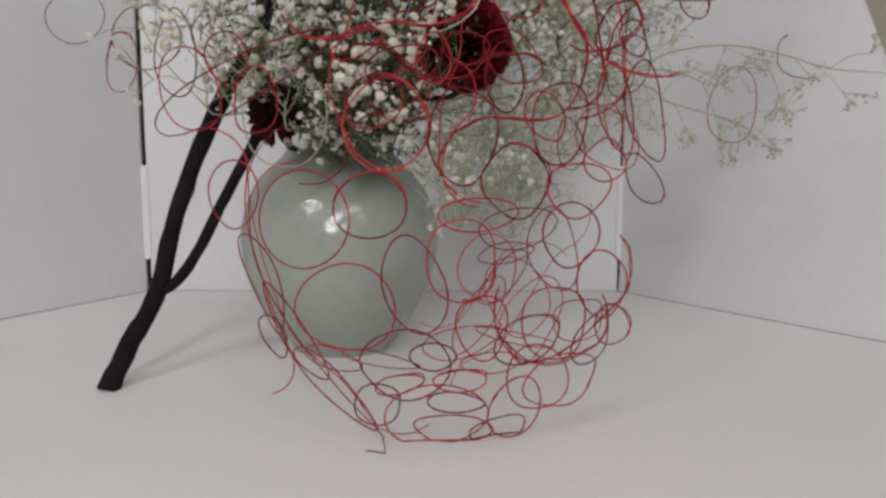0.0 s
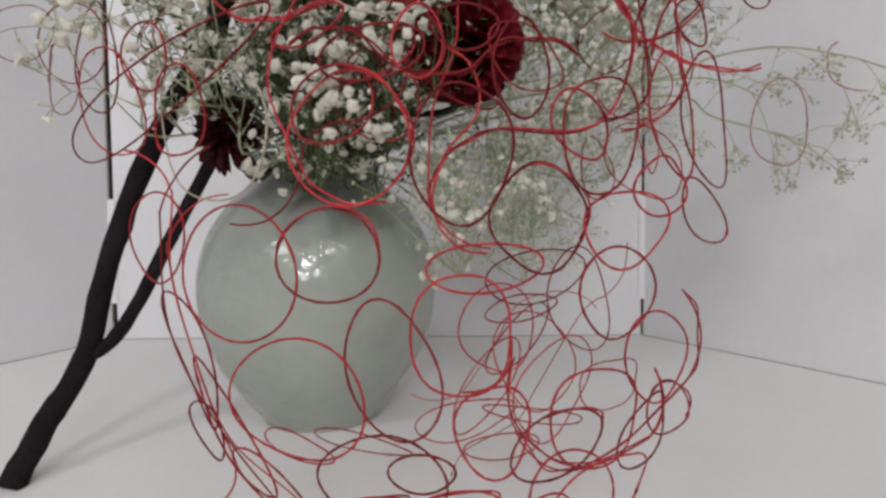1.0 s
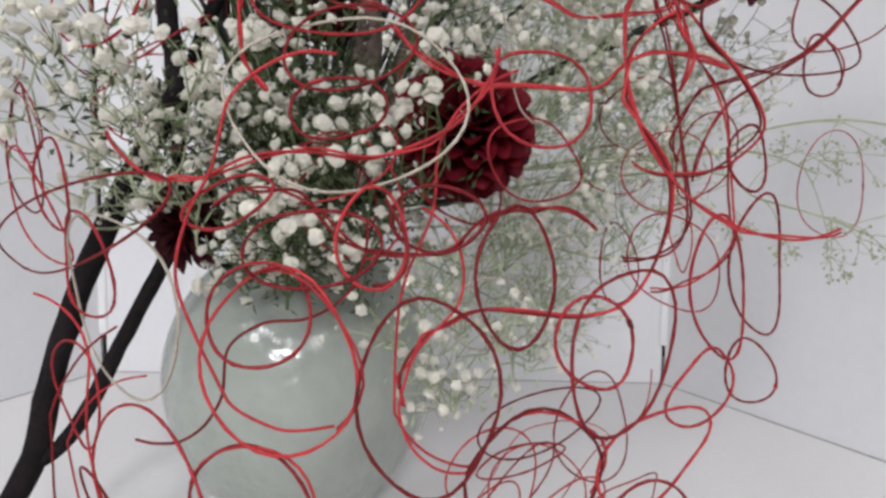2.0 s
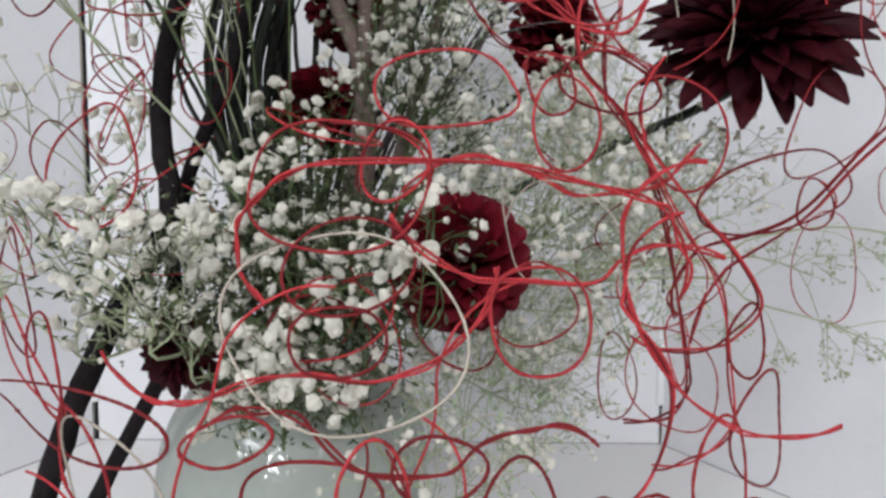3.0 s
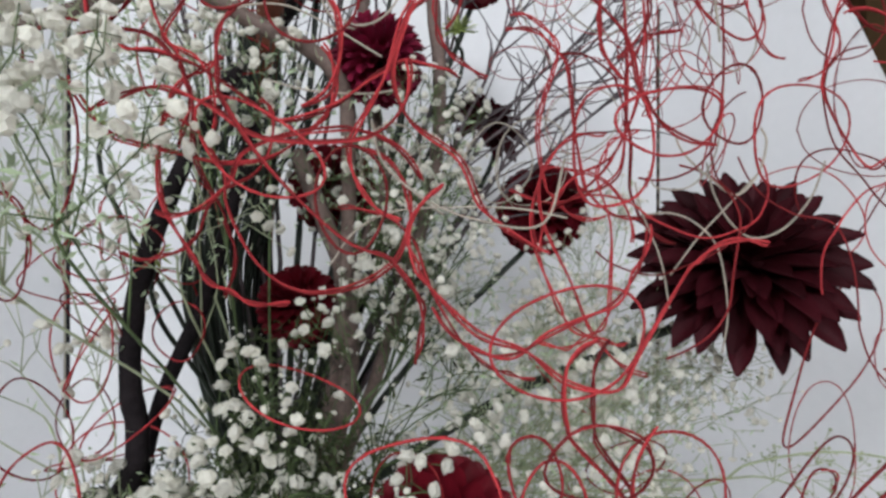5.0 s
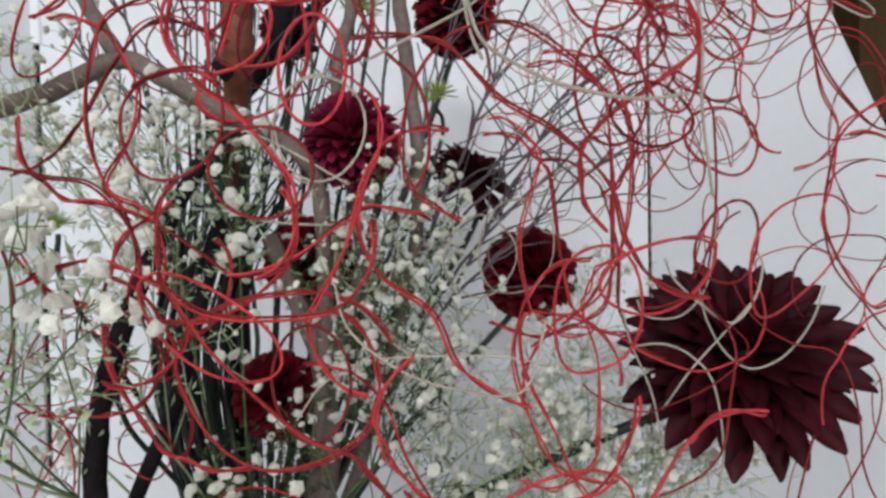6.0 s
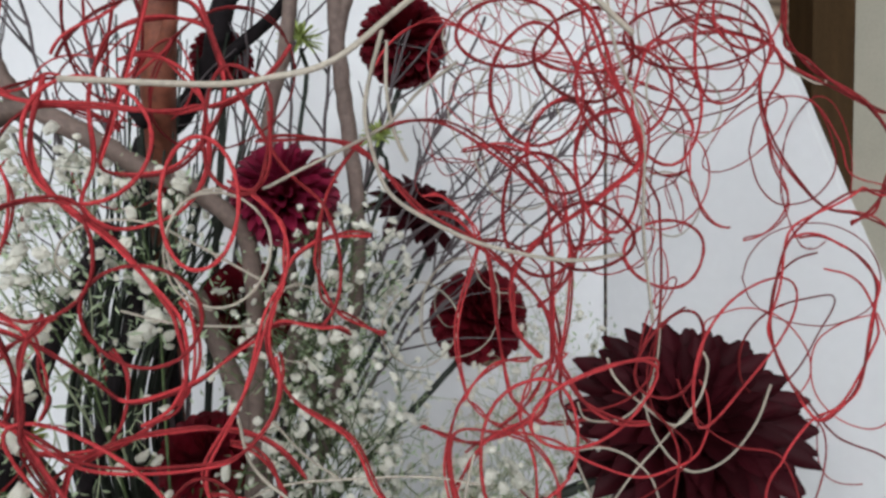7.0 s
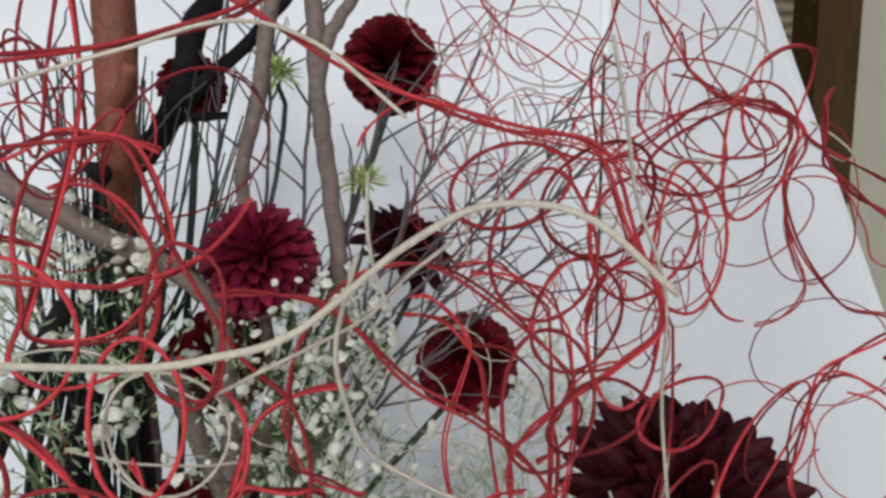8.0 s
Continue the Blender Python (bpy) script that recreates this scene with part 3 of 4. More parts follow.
HIGH = [
    (-0.13, 0.0, 0.79, 0.12, 120, 0.0062), (-0.22, 0.1, 0.86, 0.13, 110, 0.006), (-0.03, -0.06, 0.77, 0.07, 60, 0.006), (-0.05, 0.12, 0.76, 0.10, 70, 0.005), (0.1, 0.24, 0.8, 0.10, 100, 0.005),
    (0.15, 0.3, 0.78, 0.08, 110, 0.0048), (0.16, 0.24, 0.7, 0.11, 130, 0.005), (0.22, 0.36, 0.62, 0.09, 100, 0.0045), (-0.1, 0.24, 0.9, 0.09, 100, 0.005),
    (0.01, 0.2, 0.89, 0.08, 70, 0.0056), (0.16, 0.26, 0.82, 0.09, 100, 0.0048), (-0.02, 0.14, 0.84, 0.08, 60, 0.0056), (-0.16, 0.2, 0.95, 0.08, 70, 0.005),
]
SIDE = [
    (0.27, 0.24, 0.56, 0.12, 170, 0.0042), (0.36, 0.28, 0.50, 0.12, 170, 0.0036), (0.25, 0.22, 0.42, 0.11, 150, 0.004), (0.38, 0.32, 0.6, 0.12, 170, 0.0042),
    (0.31, 0.34, 0.34, 0.10, 130, 0.0032), (0.47, 0.34, 0.54, 0.11, 120, 0.0034), (0.20, 0.18, 0.34, 0.08, 110, 0.0038), (0.42, 0.3, 0.42, 0.10, 110, 0.0032),
    (0.30, 0.2, 0.57, 0.09, 140, 0.0044), (0.43, 0.46, 0.72, 0.10, 80, 0.0038), (0.19, 0.06, 0.30, 0.08, 90, 0.0036), (0.3, 0.36, 0.26, 0.08, 80, 0.003),
]
for k, (x, y, z, spread, count, size) in enumerate(FRONT + HIGH + SIDE):
    few, big = (0.72, 1.16) if k < len(FRONT) else (1.0, 1.0) if k < len(FRONT) + len(HIGH) else (1.1, 1.25)
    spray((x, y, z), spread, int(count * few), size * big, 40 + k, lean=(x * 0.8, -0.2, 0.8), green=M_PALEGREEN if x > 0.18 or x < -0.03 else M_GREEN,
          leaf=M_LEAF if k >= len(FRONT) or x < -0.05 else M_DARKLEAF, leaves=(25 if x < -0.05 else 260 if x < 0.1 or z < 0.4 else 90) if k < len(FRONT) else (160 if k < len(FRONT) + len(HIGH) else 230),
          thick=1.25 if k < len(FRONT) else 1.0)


# dark leaflets added to deepen the shade round the vase mouth: place, half width, leaflets
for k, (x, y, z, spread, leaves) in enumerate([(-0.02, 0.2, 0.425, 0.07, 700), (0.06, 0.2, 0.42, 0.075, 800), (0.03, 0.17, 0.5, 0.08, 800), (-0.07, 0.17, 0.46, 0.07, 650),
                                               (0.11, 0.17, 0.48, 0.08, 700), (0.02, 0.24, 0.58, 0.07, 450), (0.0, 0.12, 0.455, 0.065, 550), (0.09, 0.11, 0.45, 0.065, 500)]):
    spray((x, y, z), spread, 18, 0.004, 140 + k, label="dense dark green leafy sprig added to deepen the shade under the gypsophila", green=M_STEM, leaf=M_DARKLEAF, leaves=leaves, buds=0.8)


def long_sprig(pts, forks, seed):
    """A single long sprig that reaches out sideways, with fine dry forks."""
    rnd = random.Random(seed)
    base = Vector(pts[0])
    root = thing("gypsophila_sprig", base, "long thin gypsophila sprig with tiny dry buds", "gypsophila", "gypsophila sprigs")
    main = spline([Vector(p) - base for p in pts], 30)
    part("stem", *tube(main, np.linspace(0.0019, 0.0009, 30), 5), M_PALEGREEN, root)
    fine, buds = Heap(), Heap()
    for k in range(forks):
        p = Vector(main[rnd.randint(15, 29)])
        d = Vector((rnd.uniform(0.2, 1), rnd.uniform(-0.5, 0.5), rnd.uniform(-1.0, 0.4))).normalized()
        q = p + d * rnd.uniform(0.04, 0.09)
        fine.tube(spline([p, (p + q) * 0.5 + Vector((0, 0, 0.008)), q], 5), [0.0008, 0.0007, 0.0006, 0.0006, 0.0005], 3)
        for j in range(5):
            e = (d + Vector((rnd.gauss(0, 0.6), rnd.gauss(0, 0.5), rnd.gauss(0, 0.6)))).normalized()
            s = q + e * rnd.uniform(0.015, 0.035)
            fine.tube([q, s], [0.0005, 0.0004], 3)
            for l in range(4):
                h = (e + Vector((rnd.gauss(0, 0.7), rnd.gauss(0, 0.6), rnd.gauss(0, 0.7)))).normalized()
                u = s + h * rnd.uniform(0.006, 0.016)
                fine.tube([s, u], [0.0004, 0.0004], 3)
                v, f = BLOSSOMS[4 + rnd.randrange(2)]
                buds.add((v * rnd.uniform(0.0012, 0.0024)) @ turn_to(h, rnd).T + np.array(u), f)
    tagged(part("fork", fine.v, fine.f, M_PALEGREEN, root), "", "", "", "stuff")
    tagged(part("dry_bud", buds.v, buds.f, M_PALEGREEN, root), "", "", "", "stuff")


long_sprig([MOUTH, (0.2, 0.27, 0.44), (0.451, 0.234, 0.468), (0.513, 0.234, 0.494), (0.601, 0.234, 0.507), (0.691, 0.234, 0.494), (0.77, 0.234, 0.472), (0.86, 0.234, 0.465)], 6, 301)
long_sprig([MOUTH, (0.25, 0.28, 0.43), (0.466, 0.25, 0.449), (0.522, 0.25, 0.422), (0.6, 0.25, 0.40), (0.65, 0.25, 0.38)], 7, 302)
long_sprig([MOUTH, (0.25, 0.28, 0.45), (0.466, 0.25, 0.47), (0.54, 0.26, 0.47), (0.6, 0.27, 0.45)], 5, 303)


# ---- the net of linked cord hoops ----
FACE = ((0, -0.08), (0.1, -0.15), (0.2, -0.17), (0.32, -0.18), (0.42, -0.17), (0.5, -0.12), (0.6, -0.08), (0.75, -0.05), (0.9, -0.07), (1.2, -0.02))
CURVE = ((0, 3.5), (0.35, 3.2), (0.55, 1.7), (0.8, 1.45), (1.2, 1.4))


def face_y(x, z):
    """Where the front of the bulging net lies."""
    y0 = float(np.interp(z, [p[0] for p in FACE], [p[1] for p in FACE]))
    k = float(np.interp(z, [p[0] for p in CURVE], [p[1] for p in CURVE]))
    return y0 + min(0.6, k * (1.0 if x > 0.17 else 0.7) * (x - 0.17) ** 2)


def face_normal(x, z, e=0.01):
    gx = max(-0.9, min(0.9, (face_y(x + e, z) - face_y(x - e, z)) / (2 * e)))
    gz = max(-0.5, min(0.5, (face_y(x, z + e) - face_y(x, z - e)) / (2 * e)))
    return Vector((gx, -1, gz)).normalized()


net = thing("cord_net", (0.17, -0.1, 0.0), "tall bulging net of linked red and pale cord hoops", "net")


def hoop(x, z, a, b, spin, lift, mat, seed, cord=0.00125, tilt=0.0):
    rnd = random.Random(seed)
    c = Vector((x, face_y(x, z) + lift, z))
    n = face_normal(x, z)
    if tilt:
        n = (n + Vector((rnd.uniform(-tilt, tilt), rnd.uniform(-tilt, tilt), rnd.uniform(-tilt, tilt)))).normalized()
    u = Vector((0, 0, 1)).cross(n).normalized() * -1
    if u.x < 0:
        u = -u
    v = u.cross(n)
    if v.z < 0:
        v = -v
    s = radians(spin)
    p, q = u * math.cos(s) + v * math.sin(s), v * math.cos(s) - u * math.sin(s)
    turns = 1
    steps = max(28, int(2 * math.pi * max(a, b) / 0.009))
    w = [(rnd.uniform(0.01, 0.035), rnd.randint(2, 4), rnd.uniform(0, 6.3)) for _ in range(3)]
    bow = rnd.uniform(-0.1, 0.1)
    pts, o = [], net.location
    for i in range(steps * turns):
        t = 2 * math.pi * i / steps
        r = 1 + sum(g * math.cos(f * t + h) for g, f, h in w)
        out = (a + b) * 0.5 * (0.06 * math.cos(2 * t + w[0][2]) + bow * math.cos(t + w[1][2]) * 0.6)
        pt = c + p * (a * r * math.cos(t)) + q * (b * r * math.sin(t)) + n * out
        pt.z = max(pt.z, cord)
        pts.append(pt - o)
    rad = np.array([cord * (1 + 0.18 * math.sin(7 * i * 0.37 + seed)) for i in range(len(pts))])
    ring = part("hoop", *tube([tuple(q) for q in pts], rad, 5, True), mat, net)
    if rnd.random() < 0.2:
        pts2 = [Vector(pts[i]) + Vector((0.0024 * math.sin(i * 0.45), 0.0024 * math.cos(i * 0.45), 0.002 * math.sin(i * 0.3 + 1))) for i in range(int(len(pts) * rnd.uniform(0.25, 0.6)))]
        part("cord_end", *tube([tuple(q) for q in pts2], cord * 0.85, 4), mat, ring)

    if rnd.random() < 0.5:
        return
    k0 = rnd.randrange(len(pts))
    wrap = []
    for i in range(14):
        f = (k0 + i * 0.07) % len(pts)
        g = Vector(pts[int(f)]).lerp(Vector(pts[(int(f) + 1) % len(pts)]), f - int(f))
        wrap.append(g + (u * math.cos(i * 1.6) + n * math.sin(i * 1.6)) * cord * 1.5)
    part("knot", *tube([tuple(g) for g in wrap], cord * 0.6, 4), mat, ring)



# hoops of the net: x, height, half axes, spin in degrees, set back from the net's face
LOW_RED = [
    (0.016, 0.248, 0.068, 0.05, 12, 0.001), (0.059, 0.159, 0.066, 0.046, 22, 0.001), (0.089, 0.263, 0.038, 0.032, 9, 0.003), (0.131, 0.188, 0.049, 0.031, -79, 0.0),
    (0.191, 0.256, 0.037, 0.016, 3, 0.003), (0.176, 0.212, 0.041, 0.033, -89, 0.003), (0.12, 0.105, 0.049, 0.039, 26, 0.002), (0.276, 0.142, 0.056, 0.037, -30, 0.001),
    (0.271, 0.342, 0.042, 0.034, 64, 0.0), (0.329, 0.31, 0.038, 0.022, 0, 0.0), (0.176, 0.328, 0.044, 0.031, 88, 0.001), (0.288, 0.234, 0.043, 0.033, -15, 0.001),
    (0.337, 0.174, 0.056, 0.035, -28, 0.0), (0.36, 0.12, 0.043, 0.023, -25, 0.001), (0.173, 0.057, 0.03, 0.015, -4, 0.002), (0.171, 0.018, 0.044, 0.022, -3, 0.002),
]
LOW_RED_B = [
    (0.152, 0.036, 0.059, 0.042, 20, 0.001), (0.238, 0.043, 0.049, 0.033, -73, 0.0), (0.294, 0.069, 0.071, 0.036, -17, 0.0), (0.088, 0.047, 0.038, 0.024, 46, 0.001),
    (0.114, 0.08, 0.029, 0.012, 20, 0.001), (0.177, 0.088, 0.027, 0.015, 2, 0.002), (0.197, 0.147, 0.033, 0.026, -78, 0.0), (0.245, 0.128, 0.04, 0.026, 9, 0.003),
    (-0.043, 0.174, 0.06, 0.032, -66, 0.001), (-0.005, 0.125, 0.067, 0.023, -45, 0.002), (0.04, 0.057, 0.064, 0.025, -50, 0.002), (-0.035, 0.111, 0.028, 0.023, -45, 0.001),
    (0.105, 0.339, 0.044, 0.041, -44, 0.003), (-0.085, 0.272, 0.057, 0.039, 14, -0.0), (0.227, 0.287, 0.035, 0.033, -27, 0.0), (0.296, 0.279, 0.05, 0.028, -2, 0.002),
]
LOW_RED_C = [
    (0.26, 0.078, 0.059, 0.034, -47, 0.002), (0.222, 0.009, 0.034, 0.024, 1, 0.001), (0.327, 0.114, 0.036, 0.03, 12, 0.001), (0.149, 0.116, 0.023, 0.015, 3, 0.001),
]
LOW_BACK = [
    (0.221, 0.175, 0.05, 0.042, -65, 0.223), (0.271, 0.122, 0.077, 0.048, -42, 0.251), (0.243, 0.197, 0.042, 0.014, 4, 0.202), (0.292, 0.093, 0.075, 0.061, -61, 0.22),
    (0.231, 0.032, 0.049, 0.019, -5, 0.202), (0.387, 0.068, 0.081, 0.039, -18, 0.199), (0.07, 0.032, 0.066, 0.012, -2, 0.203), (0.261, 0.229, 0.066, 0.027, 4, 0.201),
    (0.209, 0.099, 0.07, 0.025, 71, 0.251), (0.323, 0.194, 0.075, 0.049, -39, 0.223), (0.01, 0.052, 0.056, 0.019, 0, 0.12), (0.188, 0.06, 0.058, 0.029, 16, 0.241),
    (0.242, 0.16, 0.048, 0.021, 46, 0.223), (0.268, 0.07, 0.089, 0.009, -19, 0.2),
]
LEFT_RED = [
    (-0.079, 0.424, 0.052, 0.027, -19, 0.001), (-0.185, 0.454, 0.06, 0.054, -12, 0.0), (-0.587, 0.629, 0.06, 0.054, -24, 0.001), (-0.269, 0.496, 0.109, 0.043, -3, -0.001),
    (-0.162, 0.405, 0.084, 0.052, 2, 0.001), (-0.042, 0.373, 0.041, 0.034, 10, 0.002), (-0.421, 0.506, 0.091, 0.04, 17, -0.002),
]
MID_RED = [
    (0.12, 0.537, 0.052, 0.04, -8, 0.001), (0.181, 0.592, 0.042, 0.026, 0, 0.003), (-0.052, 0.553, 0.054, 0.039, -36, 0.002), (0.153, 0.55, 0.025, 0.019, 77, 0.001),
    (0.129, 0.459, 0.025, 0.018, -1, 0.0), (0.131, 0.494, 0.035, 0.027, 14, 0.001), (0.229, 0.468, 0.03, 0.027, 59, 0.004), (0.25, 0.574, 0.032, 0.021, 74, 0.002),
    (0.241, 0.597, 0.021, 0.015, -82, 0.0), (0.572, 0.621, 0.152, 0.049, 18, -0.003), (0.433, 0.539, 0.141, 0.029, 5, -0.0), (0.345, 0.364, 0.051, 0.03, -50, 0.001),
    (0.4, 0.369, 0.075, 0.033, -39, -0.001), (0.403, 0.292, 0.054, 0.022, -24, -0.0), (0.367, 0.443, 0.031, 0.02, 19, 0.0), (0.485, 0.528, 0.043, 0.02, -14, -0.0),
]
MID_RED_B = [
    (0.15, 0.397, 0.023, 0.016, -90, 0.002), (0.12, 0.392, 0.035, 0.018, 5, 0.003), (0.094, 0.36, 0.03, 0.024, 20, 0.002), (0.256, 0.348, 0.026, 0.021, -33, 0.003),
    (0.179, 0.407, 0.021, 0.015, 0, 0.004), (0.215, 0.381, 0.031, 0.019, -89, 0.001), (-0.088, 0.388, 0.202, 0.024, 9, -0.002), (0.078, 0.413, 0.027, 0.011, 19, 0.002),
]
MID_WHITE = [
    (0.13, 0.466, 0.062, 0.051, -18, 0.001),
]
LOW_WHITE = [
    (-0.008, 0.353, 0.069, 0.052, -9, 0.003), (0.217, 0.315, 0.039, 0.032, 1, 0.251),
]
UP_RED = [
    (-0.096, 0.789, 0.061, 0.051, 45, 0.001), (-0.154, 0.722, 0.072, 0.04, -15, 0.001), (0.08, 0.778, 0.044, 0.024, -28, 0.003), (0.137, 0.749, 0.032, 0.021, -88, 0.002),
    (0.266, 0.666, 0.05, 0.031, 12, 0.001), (0.28, 0.599, 0.035, 0.02, 0, 0.0), (0.611, 0.778, 0.132, 0.046, 1, -0.003), (0.473, 0.81, 0.105, 0.04, 10, -0.0),
    (0.728, 0.446, 0.094, 0.046, 69, 0.002), (0.325, 0.573, 0.046, 0.037, 32, 0.002), (0.295, 0.782, 0.038, 0.03, -85, 0.003), (0.336, 0.801, 0.045, 0.021, 9, 0.0),
    (0.391, 0.819, 0.033, 0.027, 11, 0.002), (0.857, 0.965, 0.117, 0.054, 82, 0.002),
]
RIGHT_RED = [
    (0.896, 0.554, 0.066, 0.052, 29, 0.003), (0.453, 1.016, 0.072, 0.035, 21, 0.001), (0.422, 1.015, 0.083, 0.021, 13, 0.0), (0.38, 0.88, 0.037, 0.019, -7, 0.001),
    (0.351, 0.969, 0.037, 0.027, 25, 0.001), (0.33, 0.986, 0.036, 0.024, 19, 0.002), (0.299, 0.967, 0.033, 0.025, 67, 0.001), (0.285, 0.992, 0.029, 0.017, 13, 0.002),
    (0.314, 0.937, 0.026, 0.022, 34, 0.002), (0.34, 0.926, 0.034, 0.023, 72, 0.002), (0.383, 0.967, 0.041, 0.029, 55, 0.001), (0.299, 0.903, 0.03, 0.023, 85, 0.002),
    (0.325, 0.891, 0.03, 0.017, -5, 0.001), (0.492, 1.052, 0.089, 0.028, 18, 0.001), (0.094, 0.938, 0.032, 0.027, -19, 0.001), (0.071, 0.886, 0.032, 0.026, 28, 0.0),
]
RIGHT_RED_B = [
    (0.116, 0.86, 0.028, 0.023, 12, 0.002), (0.145, 0.91, 0.029, 0.017, -87, 0.001), (0.161, 0.942, 0.03, 0.015, -88, 0.002),
]
UP_WHITE = [
    (0.14, 0.888, 0.029, 0.026, 80, 0.04), (0.135, 0.81, 0.036, 0.03, 80, 0.26), (0.244, 0.806, 0.04, 0.034, 80, 0.25),
]
NEAR_RED = [
    (0.486, 1.049, 0.144, 0.039, 6, 0.081),
]
NEAR_WHITE = [
    (0.437, 0.984, 0.057, 0.026, 2, 0.052),
]

SETS = [(LOW_RED, M_RED), (LOW_RED_B, M_RED), (LOW_RED_C, M_RED), (LOW_BACK, M_RED), (LEFT_RED, M_RED), (MID_RED, M_RED), (MID_RED_B, M_RED), (UP_RED, M_RED), (RIGHT_RED, M_RED), (RIGHT_RED_B, M_RED), (NEAR_RED, M_RED), (MID_WHITE, M_WHITE), (LOW_WHITE, M_WHITE), (UP_WHITE, M_WHITE), (NEAR_WHITE, M_WHITE)]
for s, (rows, mat) in enumerate(SETS):
    for k, row in enumerate(rows):
        hoop(*row, mat, 100 * s + k, 0.0008 if mat is M_WHITE else 0.00095)



def strand(pts, mat, cord, count=1):
    """A run of the net's cord between hoops: one cord, or several laid loosely together."""
    rnd = random.Random(int(abs(pts[0][0]) * 9999) + len(pts))
    o = np.array(net.location)
    pts = [Vector(p) for p in pts]
    if mat is M_RED and (pts[0] - pts[-1]).length > 0.02:
        for _ in range(2):
            pts.reverse()
            way, bend, p = (pts[-1] - pts[-2]).normalized(), rnd.choice((-1, 1)) * rnd.uniform(0.14, 0.3), pts[-1]
            for k in range(6):
                way = Matrix.Rotation(bend, 3, "Y") @ way
                p = p + way * rnd.uniform(0.009, 0.013)
                pts.append(Vector((p.x, p.y + 0.002 * k, max(p.z, cord * 1.5))))
    c = spline(pts, max(16, 8 * len(pts)))
    for k in range(min(count, 2)):
        w, h = rnd.uniform(0.8, 2.2), rnd.uniform(0, 6.3)
        g = (0.0010 + 0.0006 * k) * (k > 0) + 0.0004
        off = np.array([[g * math.sin(w * i * 0.11 + h), g * math.cos(w * i * 0.09 + h * 2), g * math.sin(w * i * 0.12 + h * 3)] for i in range(len(c))])
        part("cord", *tube(c - o + off, cord * rnd.uniform(0.7, 0.92), 5), mat, net)


strand([(0.107, -0.08, 1.019), (0.151, -0.08, 1.033), (0.185, -0.08, 1.043), (0.212, -0.08, 1.036), (0.241, -0.08, 1.014)], M_WHITE, 0.001, 1)
strand([(0.217, 0.0, 0.547), (0.223, 0.0, 0.51), (0.23, 0.0, 0.482), (0.24, 0.0, 0.47)], M_WHITE, 0.0008, 1)
strand([(0.094, -0.06, 1.032), (0.133, -0.06, 1.038), (0.161, -0.06, 1.045), (0.185, -0.06, 1.053), (0.203, -0.06, 1.067)], M_RED, 0.0011, 2)
strand([(0.172, -0.03, 1.068), (0.206, -0.03, 1.045), (0.237, -0.03, 1.03), (0.284, -0.03, 1.017), (0.32, -0.03, 1.008), (0.336, -0.03, 0.975), (0.355, -0.03, 0.935), (0.335, -0.03, 0.913), (0.3, -0.03, 0.891)], M_RED, 0.0011, 2)
strand([(0.327, -0.03, 1.054), (0.334, -0.03, 1.022), (0.34, -0.03, 0.987), (0.354, -0.03, 0.945), (0.354, -0.03, 0.894), (0.359, -0.03, 0.846)], M_WHITE, 0.001, 1)
strand([(0.171, -0.06, 0.916), (0.183, -0.06, 0.922), (0.224, -0.06, 0.942), (0.241, -0.06, 0.959), (0.257, -0.06, 0.971)], M_WHITE, 0.001, 1)
strand([(0.11, -0.02, 1.069), (0.109, -0.02, 1.021), (0.087, -0.02, 0.952), (0.083, -0.02, 0.928), (0.117, -0.02, 0.927), (0.139, -0.02, 0.951), (0.143, -0.02, 0.975), (0.131, -0.02, 1.008), (0.113, -0.02, 1.012)], M_RED, 0.0011, 2)
strand([(0.087, -0.05, 1.004), (0.116, -0.05, 1.007), (0.139, -0.05, 1.006), (0.153, -0.05, 0.973), (0.176, -0.05, 0.929), (0.193, -0.05, 0.911)], M_RED, 0.0011, 1)
strand([(0.284, 0.1, 0.877), (0.269, 0.1, 0.823), (0.275, 0.1, 0.775)], M_RED, 0.0011, 2)
strand([(0.292, 0.1, 0.869), (0.298, 0.1, 0.822), (0.308, 0.1, 0.774)], M_RED, 0.0011, 2)
strand([(0.334, 0.1, 0.856), (0.346, 0.1, 0.813), (0.345, 0.1, 0.772)], M_RED, 0.0012, 2)
strand([(0.083, -0.05, 0.906), (0.1, -0.05, 0.894), (0.114, -0.05, 0.878), (0.127, -0.05, 0.861)], M_RED, 0.0011, 2)
strand([(0.069, -0.06, 0.799), (0.092, -0.06, 0.766), (0.133, -0.06, 0.726), (0.159, -0.06, 0.714)], M_RED, 0.0011, 2)
strand([(0.179, -0.04, 0.701), (0.211, -0.04, 0.671), (0.239, -0.04, 0.659), (0.264, -0.04, 0.639), (0.295, -0.04, 0.636), (0.309, -0.04, 0.659), (0.334, -0.04, 0.704)], M_RED, 0.0011, 2)
strand([(0.239, -0.04, 0.659), (0.257, -0.04, 0.669), (0.285, -0.04, 0.683)], M_RED, 0.0011, 2)
strand([(0.145, -0.02, 0.8), (0.152, -0.02, 0.774), (0.178, -0.02, 0.752), (0.212, -0.02, 0.738), (0.253, -0.02, 0.735), (0.267, -0.02, 0.777)], M_WHITE, 0.001, 1)
strand([(0.267, -0.05, 0.608), (0.29, -0.05, 0.584), (0.312, -0.05, 0.555), (0.34, -0.05, 0.519), (0.362, -0.05, 0.494), (0.376, -0.05, 0.465), (0.359, -0.05, 0.444)], M_RED, 0.0011, 2)
strand([(0.376, -0.02, 0.487), (0.421, -0.02, 0.518), (0.451, -0.02, 0.552), (0.488, -0.02, 0.587)], M_RED, 0.001, 2)
